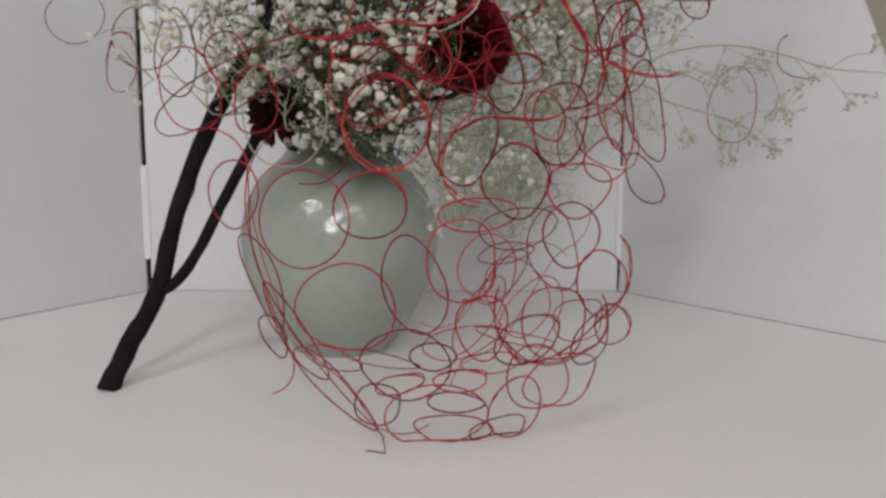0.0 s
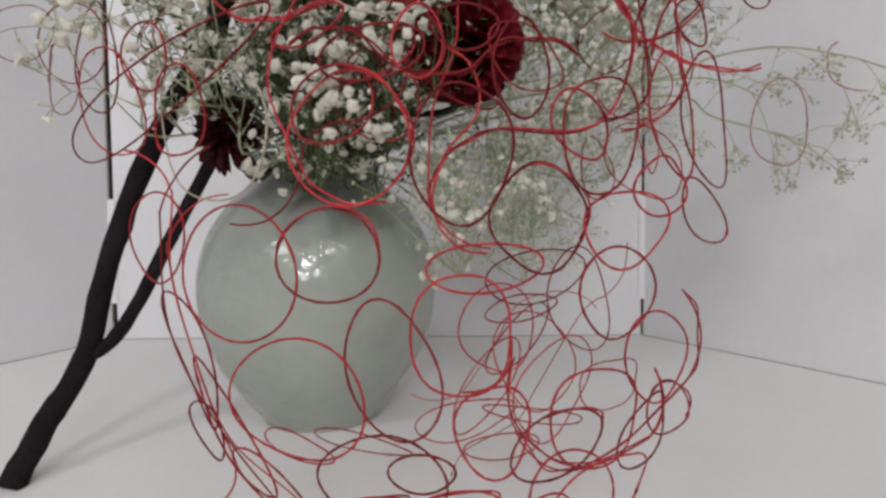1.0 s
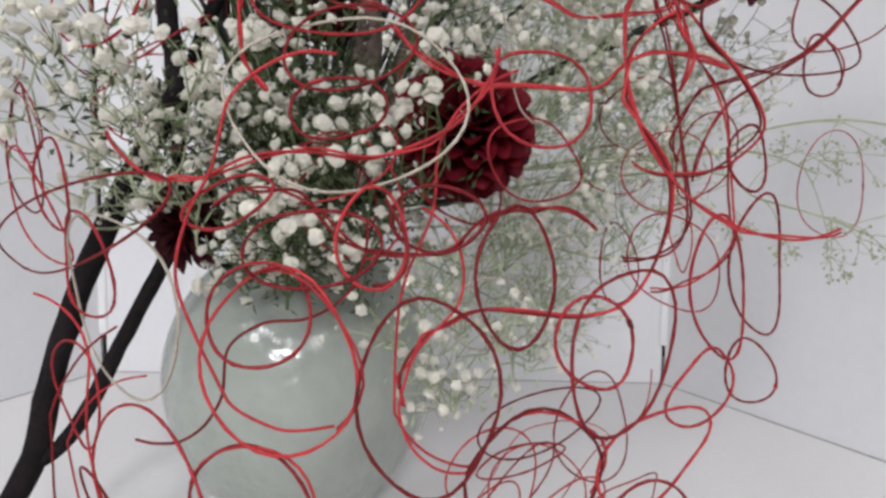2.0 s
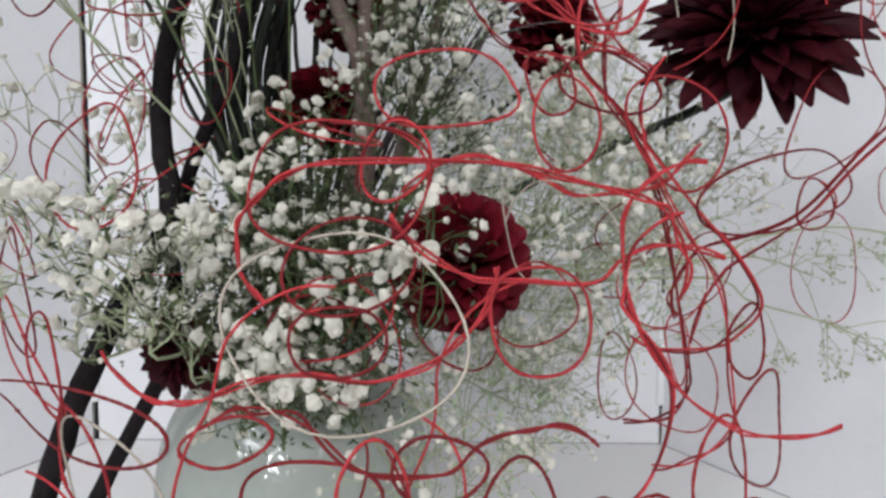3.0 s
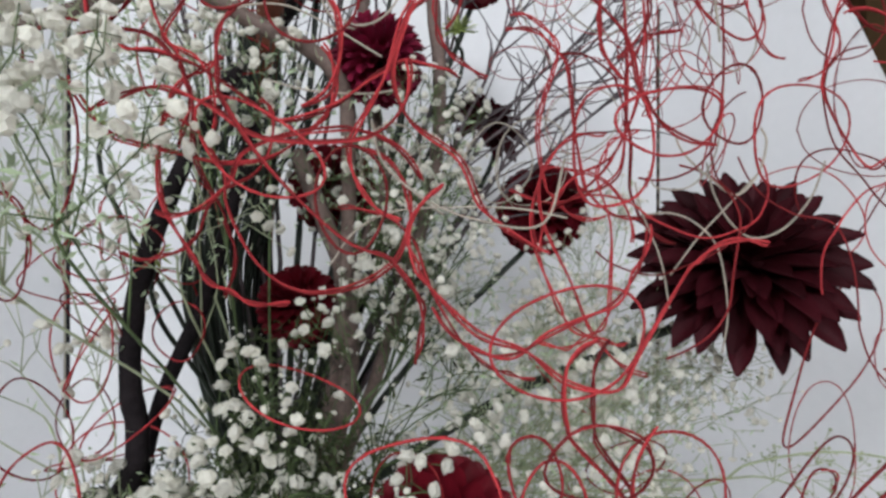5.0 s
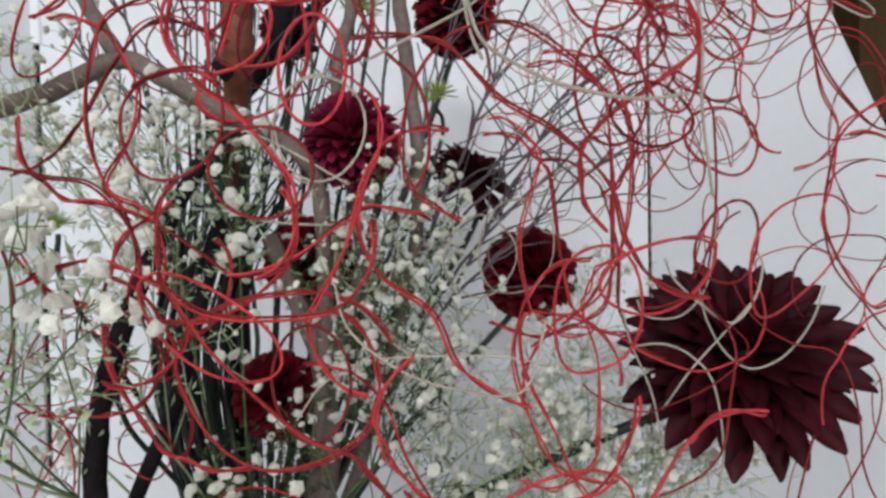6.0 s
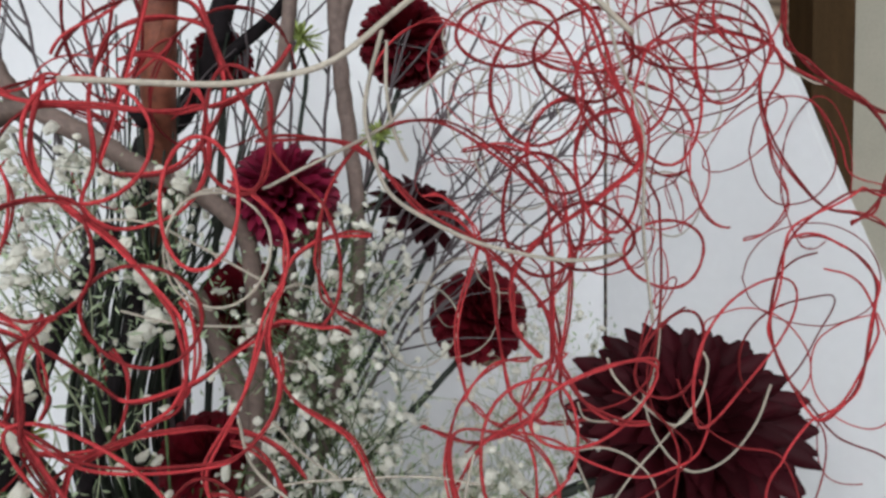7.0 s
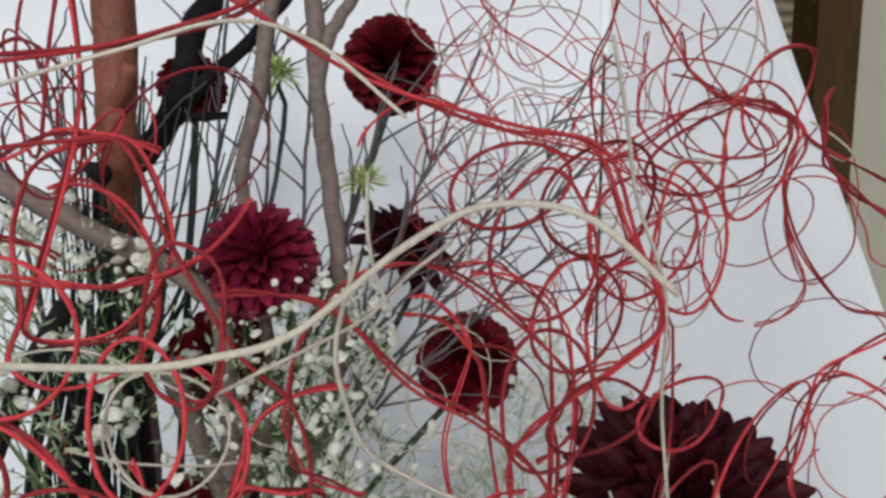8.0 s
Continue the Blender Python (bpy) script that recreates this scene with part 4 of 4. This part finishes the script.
strand([(0.366, 0.0, 0.499), (0.425, 0.0, 0.519), (0.472, 0.0, 0.567), (0.51, 0.0, 0.603)], M_RED, 0.001, 2)
strand([(0.291, -0.02, 0.595), (0.311, -0.02, 0.565), (0.318, -0.02, 0.541), (0.326, -0.02, 0.518), (0.338, -0.02, 0.464), (0.347, -0.02, 0.413)], M_RED, 0.0011, 2)
strand([(0.213, -0.04, 0.555), (0.243, -0.04, 0.544), (0.264, -0.04, 0.533), (0.29, -0.04, 0.533)], M_RED, 0.0011, 2)
strand([(0.176, -0.12, 0.436), (0.174, -0.12, 0.408), (0.158, -0.12, 0.364), (0.155, -0.12, 0.307)], M_RED, 0.0011, 1)
strand([(0.182, -0.1, 0.345), (0.204, -0.1, 0.353), (0.259, -0.1, 0.35), (0.288, -0.1, 0.364), (0.303, -0.1, 0.397), (0.303, -0.1, 0.432), (0.281, -0.1, 0.467)], M_RED, 0.0011, 2)
strand([(0.072, -0.15, 0.32), (0.059, -0.15, 0.349), (0.051, -0.15, 0.378), (0.057, -0.15, 0.407), (0.069, -0.15, 0.429), (0.077, -0.15, 0.457)], M_RED, 0.0011, 1)
strand([(0.085, -0.12, 0.531), (0.098, -0.12, 0.539), (0.127, -0.12, 0.548), (0.201, -0.12, 0.547), (0.245, -0.12, 0.537), (0.277, -0.12, 0.531)], M_RED, 0.001, 2)
strand([(0.068, -0.14, 0.315), (0.072, -0.14, 0.339), (0.09, -0.14, 0.352), (0.11, -0.14, 0.354)], M_RED, 0.0011, 1)
strand([(0.158, -0.12, 0.307), (0.167, -0.12, 0.333), (0.185, -0.12, 0.354)], M_RED, 0.0011, 1)
strand([(0.277, -0.1, 0.51), (0.279, -0.1, 0.479), (0.291, -0.1, 0.448), (0.314, -0.1, 0.42), (0.34, -0.1, 0.404)], M_RED, 0.0011, 2)
strand([(0.303, -0.06, 0.556), (0.325, -0.06, 0.515), (0.343, -0.06, 0.484), (0.351, -0.06, 0.46), (0.356, -0.06, 0.428), (0.359, -0.06, 0.4)], M_RED, 0.001, 2)
strand([(0.203, -0.08, 0.483), (0.227, -0.08, 0.483), (0.266, -0.08, 0.481), (0.281, -0.08, 0.493)], M_RED, 0.0012, 2)
strand([(0.117, -0.13, 0.409), (0.135, -0.13, 0.392), (0.153, -0.13, 0.386), (0.182, -0.13, 0.389), (0.197, -0.13, 0.402)], M_RED, 0.0012, 2)
strand([(0.057, -0.13, 0.426), (0.081, -0.13, 0.436), (0.111, -0.13, 0.439), (0.141, -0.13, 0.436), (0.167, -0.13, 0.443)], M_RED, 0.0011, 2)
strand([(-0.037, -0.12, 0.285), (-0.033, -0.12, 0.213), (-0.002, -0.12, 0.144), (0.049, -0.12, 0.074), (0.092, -0.12, 0.027)], M_RED, 0.0009, 1)
strand([(-0.041, -0.1, 0.261), (-0.028, -0.1, 0.201), (0.001, -0.1, 0.124), (0.053, -0.1, 0.074), (0.085, -0.1, 0.028)], M_RED, 0.0009, 1)
strand([(-0.06, -0.05, 0.305), (-0.062, -0.05, 0.24), (-0.034, -0.05, 0.139), (-0.014, -0.05, 0.088)], M_RED, 0.001, 1)
strand([(0.271, -0.1, 0.098), (0.301, -0.1, 0.118), (0.327, -0.1, 0.143), (0.347, -0.1, 0.163)], M_RED, 0.001, 2)
strand([(0.231, -0.05, 0.106), (0.259, -0.05, 0.082), (0.293, -0.05, 0.079), (0.332, -0.05, 0.098)], M_RED, 0.001, 2)
strand([(0.194, 0.1, 0.037), (0.244, 0.1, 0.065), (0.265, 0.1, 0.1), (0.315, 0.1, 0.184), (0.343, 0.1, 0.204)], M_RED, 0.0008, 1)
strand([(0.189, 0.12, 0.097), (0.218, 0.12, 0.14), (0.247, 0.12, 0.19), (0.283, 0.12, 0.204)], M_RED, 0.0008, 1)
strand([(0.365, 0.055, 0.808), (0.371, 0.055, 0.794), (0.389, 0.055, 0.776), (0.411, 0.055, 0.761), (0.427, 0.055, 0.777), (0.433, 0.055, 0.8), (0.429, 0.055, 0.812)], M_WHITE, 0.001, 1)
strand([(0.345, 0.055, 0.779), (0.351, 0.055, 0.767), (0.374, 0.055, 0.766), (0.391, 0.055, 0.782), (0.399, 0.055, 0.809), (0.401, 0.055, 0.848)], M_WHITE, 0.001, 1)
strand([(0.389, 0.055, 0.786), (0.394, 0.055, 0.762), (0.406, 0.055, 0.741), (0.424, 0.055, 0.729), (0.447, 0.055, 0.736), (0.467, 0.055, 0.759), (0.478, 0.055, 0.787)], M_WHITE, 0.001, 1)
strand([(0.362, 0.055, 0.701), (0.382, 0.055, 0.728), (0.402, 0.055, 0.75), (0.427, 0.055, 0.777)], M_WHITE, 0.001, 1)
strand([(0.34, 0.055, 0.746), (0.362, 0.055, 0.747), (0.382, 0.055, 0.738), (0.398, 0.055, 0.718), (0.405, 0.055, 0.674), (0.401, 0.055, 0.642)], M_WHITE, 0.001, 1)
strand([(0.335, 0.055, 0.771), (0.34, 0.055, 0.748), (0.354, 0.055, 0.712), (0.361, 0.055, 0.675)], M_WHITE, 0.001, 1)
strand([(0.391, 0.05, 0.786), (0.396, 0.05, 0.771), (0.418, 0.05, 0.75), (0.416, 0.05, 0.735), (0.392, 0.05, 0.716), (0.36, 0.05, 0.703)], M_RED, 0.001, 1)
strand([(0.333, 0.05, 0.753), (0.349, 0.05, 0.741), (0.384, 0.05, 0.728), (0.412, 0.05, 0.735)], M_RED, 0.001, 1)
strand([(0.473, 0.05, 0.831), (0.481, 0.05, 0.8), (0.501, 0.05, 0.775), (0.521, 0.05, 0.751), (0.55, 0.05, 0.738)], M_RED, 0.001, 1)
strand([(0.546, 0.05, 0.814), (0.525, 0.05, 0.775), (0.505, 0.05, 0.763), (0.488, 0.05, 0.744)], M_RED, 0.001, 1)
strand([(0.412, 0.05, 0.735), (0.408, 0.05, 0.707), (0.405, 0.05, 0.684)], M_RED, 0.001, 1)
strand([(0.456, 0.05, 0.745), (0.48, 0.05, 0.74), (0.492, 0.05, 0.72), (0.498, 0.05, 0.692), (0.5, 0.05, 0.664)], M_RED, 0.001, 1)
strand([(0.398, 0.05, 0.903), (0.399, 0.05, 0.849), (0.393, 0.05, 0.802)], M_RED, 0.001, 1)
strand([(0.327, 0.05, 0.85), (0.327, 0.05, 0.819), (0.322, 0.05, 0.781), (0.306, 0.05, 0.766)], M_RED, 0.001, 2)
strand([(0.324, 0.05, 0.912), (0.328, 0.05, 0.866), (0.327, 0.05, 0.819)], M_RED, 0.001, 2)
strand([(0.306, 0.05, 0.766), (0.315, 0.05, 0.734), (0.315, 0.05, 0.679)], M_RED, 0.001, 2)
strand([(0.263, 0.05, 0.775), (0.257, 0.05, 0.744), (0.262, 0.05, 0.713), (0.273, 0.05, 0.681)], M_RED, 0.001, 2)
strand([(-0.015, 0.0, 0.852), (0.003, 0.0, 0.849), (0.031, 0.0, 0.838), (0.062, 0.0, 0.818), (0.084, 0.0, 0.804), (0.117, 0.0, 0.813), (0.143, 0.0, 0.835)], M_RED, 0.0012, 3)
strand([(-0.003, -0.0, 0.942), (-0.007, 0.0, 0.916), (-0.005, 0.0, 0.887), (0.004, 0.0, 0.862), (0.013, 0.0, 0.848)], M_RED, 0.0012, 3)
strand([(0.011, 0.02, 0.956), (-0.006, 0.02, 0.933), (-0.021, 0.02, 0.906)], M_RED, 0.0011, 2)
strand([(-0.018, 0.0, 0.791), (0.013, -0.0, 0.783), (0.045, 0.0, 0.776), (0.077, 0.0, 0.781), (0.107, 0.0, 0.803)], M_RED, 0.0012, 3)
strand([(0.001, 0.0, 0.793), (0.003, 0.0, 0.754), (0.018, 0.0, 0.721), (0.027, 0.0, 0.707)], M_RED, 0.0012, 3)
strand([(0.02, 0.02, 0.733), (0.031, 0.02, 0.757), (0.055, 0.02, 0.77)], M_RED, 0.0011, 2)
strand([(0.074, 0.0, 0.992), (0.067, 0.0, 0.967), (0.069, 0.0, 0.935), (0.062, -0.0, 0.912), (0.081, -0.0, 0.899), (0.113, 0.0, 0.908), (0.127, 0.0, 0.931), (0.127, 0.0, 0.96)], M_RED, 0.0012, 3)
strand([(0.164, 0.0, 0.868), (0.156, 0.0, 0.835), (0.169, 0.0, 0.805), (0.201, 0.0, 0.781), (0.214, 0.0, 0.753)], M_RED, 0.0012, 3)
strand([(0.111, 0.02, 0.708), (0.129, 0.02, 0.732), (0.157, 0.02, 0.746), (0.199, 0.02, 0.749), (0.242, 0.02, 0.748), (0.277, 0.02, 0.741)], M_WHITE, 0.001, 1)
strand([(0.026, 0.05, 0.868), (0.018, 0.05, 0.879), (0.024, 0.05, 0.894), (0.042, 0.05, 0.903), (0.071, 0.05, 0.902), (0.104, 0.05, 0.887), (0.144, 0.05, 0.864)], M_WHITE, 0.001, 1)
strand([(0.055, 0.05, 0.847), (0.088, 0.05, 0.839), (0.132, 0.05, 0.836), (0.158, 0.05, 0.839)], M_WHITE, 0.001, 1)
strand([(0.149, 0.03, 0.783), (0.17, 0.03, 0.76), (0.191, 0.03, 0.743)], M_WHITE, 0.001, 1)
strand([(0.224, 0.0, 0.998), (0.224, 0.0, 0.972), (0.228, 0.0, 0.949), (0.234, 0.0, 0.933)], M_WHITE, 0.0014, 1)


strand([(0.122, -0.125, 0.948), (0.169, -0.125, 0.946), (0.191, -0.125, 0.949), (0.212, -0.125, 0.955), (0.239, -0.125, 0.976), (0.261, -0.125, 0.987), (0.287, -0.125, 0.984), (0.312, -0.125, 0.963)], M_WHITE, 0.0013, 1)
strand([(0.226, -0.1, 0.972), (0.219, -0.1, 0.944), (0.221, -0.1, 0.927), (0.227, -0.1, 0.912), (0.242, -0.1, 0.901), (0.263, -0.1, 0.891), (0.293, -0.1, 0.885), (0.317, -0.1, 0.887)], M_WHITE, 0.0013, 1)
strand([(0.218, -0.05, 0.516), (0.223, -0.05, 0.53), (0.239, -0.05, 0.541), (0.264, -0.05, 0.536), (0.282, -0.05, 0.522), (0.29, -0.05, 0.506)], M_WHITE, 0.0007, 1)

strand([(0.554, 0.16, 1.041), (0.576, 0.16, 1.029), (0.591, 0.16, 1.016), (0.582, 0.16, 1.012), (0.553, 0.16, 1.026)], M_WHITE, 0.001, 1)
strand([(0.482, 0.15, 1.054), (0.531, 0.15, 1.042), (0.55, 0.15, 1.026), (0.583, 0.15, 1.009), (0.626, 0.15, 0.988)], M_RED, 0.0011, 2)
strand([(0.491, 0.15, 0.973), (0.53, 0.15, 0.996), (0.57, 0.15, 0.996), (0.596, 0.15, 0.962), (0.605, 0.15, 0.935), (0.632, 0.15, 0.926)], M_RED, 0.001, 1)
strand([(0.414, 0.16, 1.027), (0.449, 0.16, 1.046), (0.492, 0.16, 1.055), (0.538, 0.16, 1.045), (0.551, 0.16, 1.022), (0.537, 0.16, 0.992), (0.544, 0.16, 0.952), (0.556, 0.16, 0.926)], M_RED, 0.001, 2)
strand([(0.463, 0.2, 1.065), (0.478, 0.2, 1.092), (0.499, 0.2, 1.11), (0.526, 0.2, 1.142)], M_RED, 0.0009, 1)
strand([(0.473, 0.2, 1.09), (0.46, 0.2, 1.114), (0.441, 0.2, 1.14)], M_RED, 0.0009, 2)
strand([(0.473, 0.2, 1.09), (0.516, 0.2, 1.057), (0.547, 0.2, 1.039), (0.553, 0.2, 1.02), (0.499, 0.2, 1.017), (0.463, 0.2, 1.047)], M_RED, 0.0009, 1)
strand([(0.53, 0.2, 1.142), (0.54, 0.2, 1.107), (0.537, 0.2, 1.08)], M_RED, 0.0009, 1)
strand([(0.383, 0.12, 1.114), (0.38, 0.12, 1.093), (0.369, 0.12, 1.067), (0.372, 0.12, 1.022), (0.383, 0.12, 0.992), (0.397, 0.12, 0.957)], M_RED, 0.001, 2)
strand([(0.312, 0.12, 1.091), (0.342, 0.12, 1.074), (0.378, 0.12, 1.048), (0.39, 0.12, 1.015)], M_RED, 0.0009, 1)
strand([(0.267, 0.12, 1.047), (0.312, 0.12, 1.029), (0.367, 0.12, 1.018), (0.395, 0.12, 1.003)], M_RED, 0.001, 2)

strand([(0.052, -0.02, 0.763), (0.055, -0.02, 0.744), (0.074, -0.02, 0.71), (0.1, -0.02, 0.693), (0.132, -0.02, 0.696), (0.159, -0.02, 0.712), (0.169, -0.02, 0.735)], M_RED, 0.0011, 2)
strand([(0.056, -0.02, 0.763), (0.063, -0.02, 0.78), (0.089, -0.02, 0.792), (0.122, -0.02, 0.796)], M_RED, 0.0011, 2)
strand([(0.017, 0.0, 0.939), (0.024, 0.0, 0.918), (0.019, 0.0, 0.888), (0.005, 0.0, 0.861), (0.022, 0.0, 0.85)], M_RED, 0.001, 2)
strand([(-0.06, 0.0, 0.872), (-0.033, 0.0, 0.868), (-0.002, 0.0, 0.861), (0.021, 0.0, 0.826), (0.023, 0.0, 0.781), (0.043, 0.0, 0.746)], M_RED, 0.001, 2)
strand([(0.184, 0.0, 0.885), (0.192, 0.0, 0.919), (0.216, 0.0, 0.949), (0.251, 0.0, 0.955), (0.285, 0.0, 0.934), (0.319, 0.0, 0.903)], M_RED, 0.001, 2)
strand([(0.328, 0.02, 0.91), (0.33, 0.02, 0.867), (0.324, 0.02, 0.823), (0.309, 0.02, 0.787), (0.286, 0.02, 0.773)], M_RED, 0.001, 2)
strand([(0.286, 0.02, 0.773), (0.261, 0.02, 0.774), (0.26, 0.02, 0.741), (0.278, 0.02, 0.7), (0.289, 0.02, 0.67)], M_RED, 0.001, 2)
strand([(0.174, 0.0, 0.719), (0.184, 0.0, 0.691), (0.2, 0.0, 0.662)], M_RED, 0.001, 2)
strand([(0.036, -0.04, 0.811), (0.056, -0.04, 0.802), (0.079, -0.04, 0.788), (0.108, -0.04, 0.784), (0.139, -0.04, 0.785)], M_RED, 0.0012, 3)
strand([(0.137, -0.04, 0.786), (0.154, -0.04, 0.818), (0.165, -0.04, 0.856), (0.174, -0.04, 0.872)], M_RED, 0.0011, 2)
strand([(0.044, -0.04, 0.963), (0.059, -0.04, 0.958), (0.091, -0.04, 0.957), (0.124, -0.04, 0.953)], M_RED, 0.0011, 2)
strand([(0.223, -0.02, 0.927), (0.245, -0.02, 0.904), (0.275, -0.02, 0.886), (0.304, -0.02, 0.856), (0.312, -0.02, 0.825)], M_RED, 0.0011, 2)
strand([(0.547, 0.2, 0.96), (0.554, 0.2, 0.987), (0.567, 0.2, 1.003), (0.586, 0.2, 1.01), (0.608, 0.2, 1.002), (0.624, 0.2, 0.975), (0.63, 0.2, 0.943), (0.613, 0.2, 0.919), (0.591, 0.2, 0.911), (0.571, 0.2, 0.913), (0.555, 0.2, 0.931), (0.547, 0.2, 0.96)], M_RED, 0.0009, 1)
strand([(0.548, 0.21, 0.842), (0.555, 0.21, 0.864), (0.575, 0.21, 0.884), (0.612, 0.21, 0.893), (0.643, 0.21, 0.888), (0.671, 0.21, 0.87), (0.685, 0.21, 0.839), (0.674, 0.21, 0.811), (0.642, 0.21, 0.797), (0.614, 0.21, 0.796), (0.58, 0.21, 0.804), (0.557, 0.21, 0.82), (0.548, 0.21, 0.842)], M_RED, 0.0009, 1)
strand([(0.527, 0.24, 0.784), (0.531, 0.24, 0.798), (0.569, 0.24, 0.809), (0.605, 0.24, 0.799), (0.632, 0.24, 0.769), (0.638, 0.24, 0.74), (0.622, 0.24, 0.716), (0.592, 0.24, 0.7), (0.557, 0.24, 0.707), (0.533, 0.24, 0.737), (0.527, 0.24, 0.784)], M_RED, 0.0009, 1)
strand([(0.699, 0.23, 0.802), (0.663, 0.23, 0.793), (0.637, 0.23, 0.776), (0.631, 0.23, 0.748), (0.639, 0.23, 0.719), (0.663, 0.23, 0.695), (0.696, 0.23, 0.685), (0.717, 0.23, 0.699), (0.723, 0.23, 0.745), (0.699, 0.23, 0.802)], M_RED, 0.0009, 1)
strand([(0.494, 0.015, 0.911), (0.473, 0.015, 0.898), (0.46, 0.015, 0.882), (0.454, 0.015, 0.859), (0.451, 0.015, 0.837), (0.454, 0.015, 0.82), (0.465, 0.015, 0.798), (0.482, 0.015, 0.776), (0.495, 0.015, 0.782), (0.508, 0.015, 0.798), (0.515, 0.015, 0.825), (0.518, 0.015, 0.85)], M_RED, 0.001, 2)
strand([(0.396, 0.11, 1.017), (0.417, 0.11, 1.031), (0.436, 0.11, 1.044), (0.459, 0.11, 1.049), (0.487, 0.11, 1.046), (0.505, 0.11, 1.039), (0.512, 0.11, 1.028), (0.505, 0.11, 1.013), (0.501, 0.11, 0.996), (0.504, 0.11, 0.973), (0.514, 0.11, 0.949), (0.532, 0.11, 0.926), (0.554, 0.11, 0.907), (0.58, 0.11, 0.903)], M_RED, 0.001, 2)
strand([(0.421, 0.11, 1.035), (0.429, 0.11, 1.02), (0.449, 0.11, 1.013), (0.473, 0.11, 1.011), (0.49, 0.11, 1.017), (0.49, 0.11, 1.026), (0.479, 0.11, 1.037), (0.463, 0.11, 1.047)], M_RED, 0.0009, 1)
strand([(0.487, 0.13, 1.038), (0.499, 0.13, 1.015), (0.496, 0.13, 0.998), (0.477, 0.13, 0.991), (0.458, 0.13, 0.995), (0.444, 0.13, 1.013), (0.44, 0.13, 1.026), (0.454, 0.13, 1.04), (0.468, 0.13, 1.026), (0.471, 0.13, 1.006), (0.463, 0.13, 0.987), (0.449, 0.13, 0.985)], M_RED, 0.0009, 1)
strand([(0.451, 0.13, 0.985), (0.459, 0.13, 0.971), (0.457, 0.13, 0.955), (0.457, 0.13, 0.936)], M_RED, 0.001, 2)
strand([(0.458, 0.13, 0.976), (0.472, 0.13, 0.981), (0.491, 0.13, 0.986)], M_RED, 0.0009, 1)
strand([(0.411, 0.12, 0.969), (0.43, 0.12, 0.982), (0.444, 0.12, 0.978), (0.448, 0.12, 0.951), (0.441, 0.12, 0.93), (0.427, 0.12, 0.922)], M_RED, 0.0008, 1)
strand([(0.481, 0.02, 0.986), (0.499, 0.02, 0.977), (0.514, 0.02, 0.968), (0.527, 0.02, 0.952)], M_RED, 0.0012, 2)


def tangle(seed, count, low, high, size, cord, mat):
    """Loose hoops of thinner cord, turned every way, within a box of the net."""
    rnd = random.Random(seed)
    for k in range(count):
        x, y, z = (rnd.uniform(low[i], high[i]) for i in range(3))
        a = rnd.uniform(*size)
        hoop(x, z, a, a * rnd.uniform(0.55, 1.0), rnd.uniform(-90, 90), y - face_y(x, z), mat, seed * 1000 + k, cord, 0.9)


tangle(71, 46, (0.27, 0.12, 0.88), (0.52, 0.42, 1.22), (0.03, 0.06), 0.0006, M_RED)
tangle(72, 16, (0.27, 0.12, 0.8), (0.5, 0.4, 1.15), (0.03, 0.06), 0.0008, M_WHITE)
tangle(73, 5, (0.38, 0.15, 0.8), (0.52, 0.3, 0.95), (0.03, 0.05), 0.0008, M_RED)
tangle(74, 8, (0.32, 0.1, 0.35), (0.44, 0.3, 0.6), (0.035, 0.06), 0.0009, M_RED)
tangle(75, 16, (-0.22, 0.1, 0.5), (-0.05, 0.3, 0.75), (0.035, 0.06), 0.0009, M_RED)
tangle(76, 14, (-0.15, 0.05, 0.9), (0.1, 0.3, 1.15), (0.04, 0.07), 0.001, M_RED)
tangle(77, 8, (0.05, 0.02, 0.4), (0.3, 0.12, 0.6), (0.035, 0.06), 0.001, M_RED)
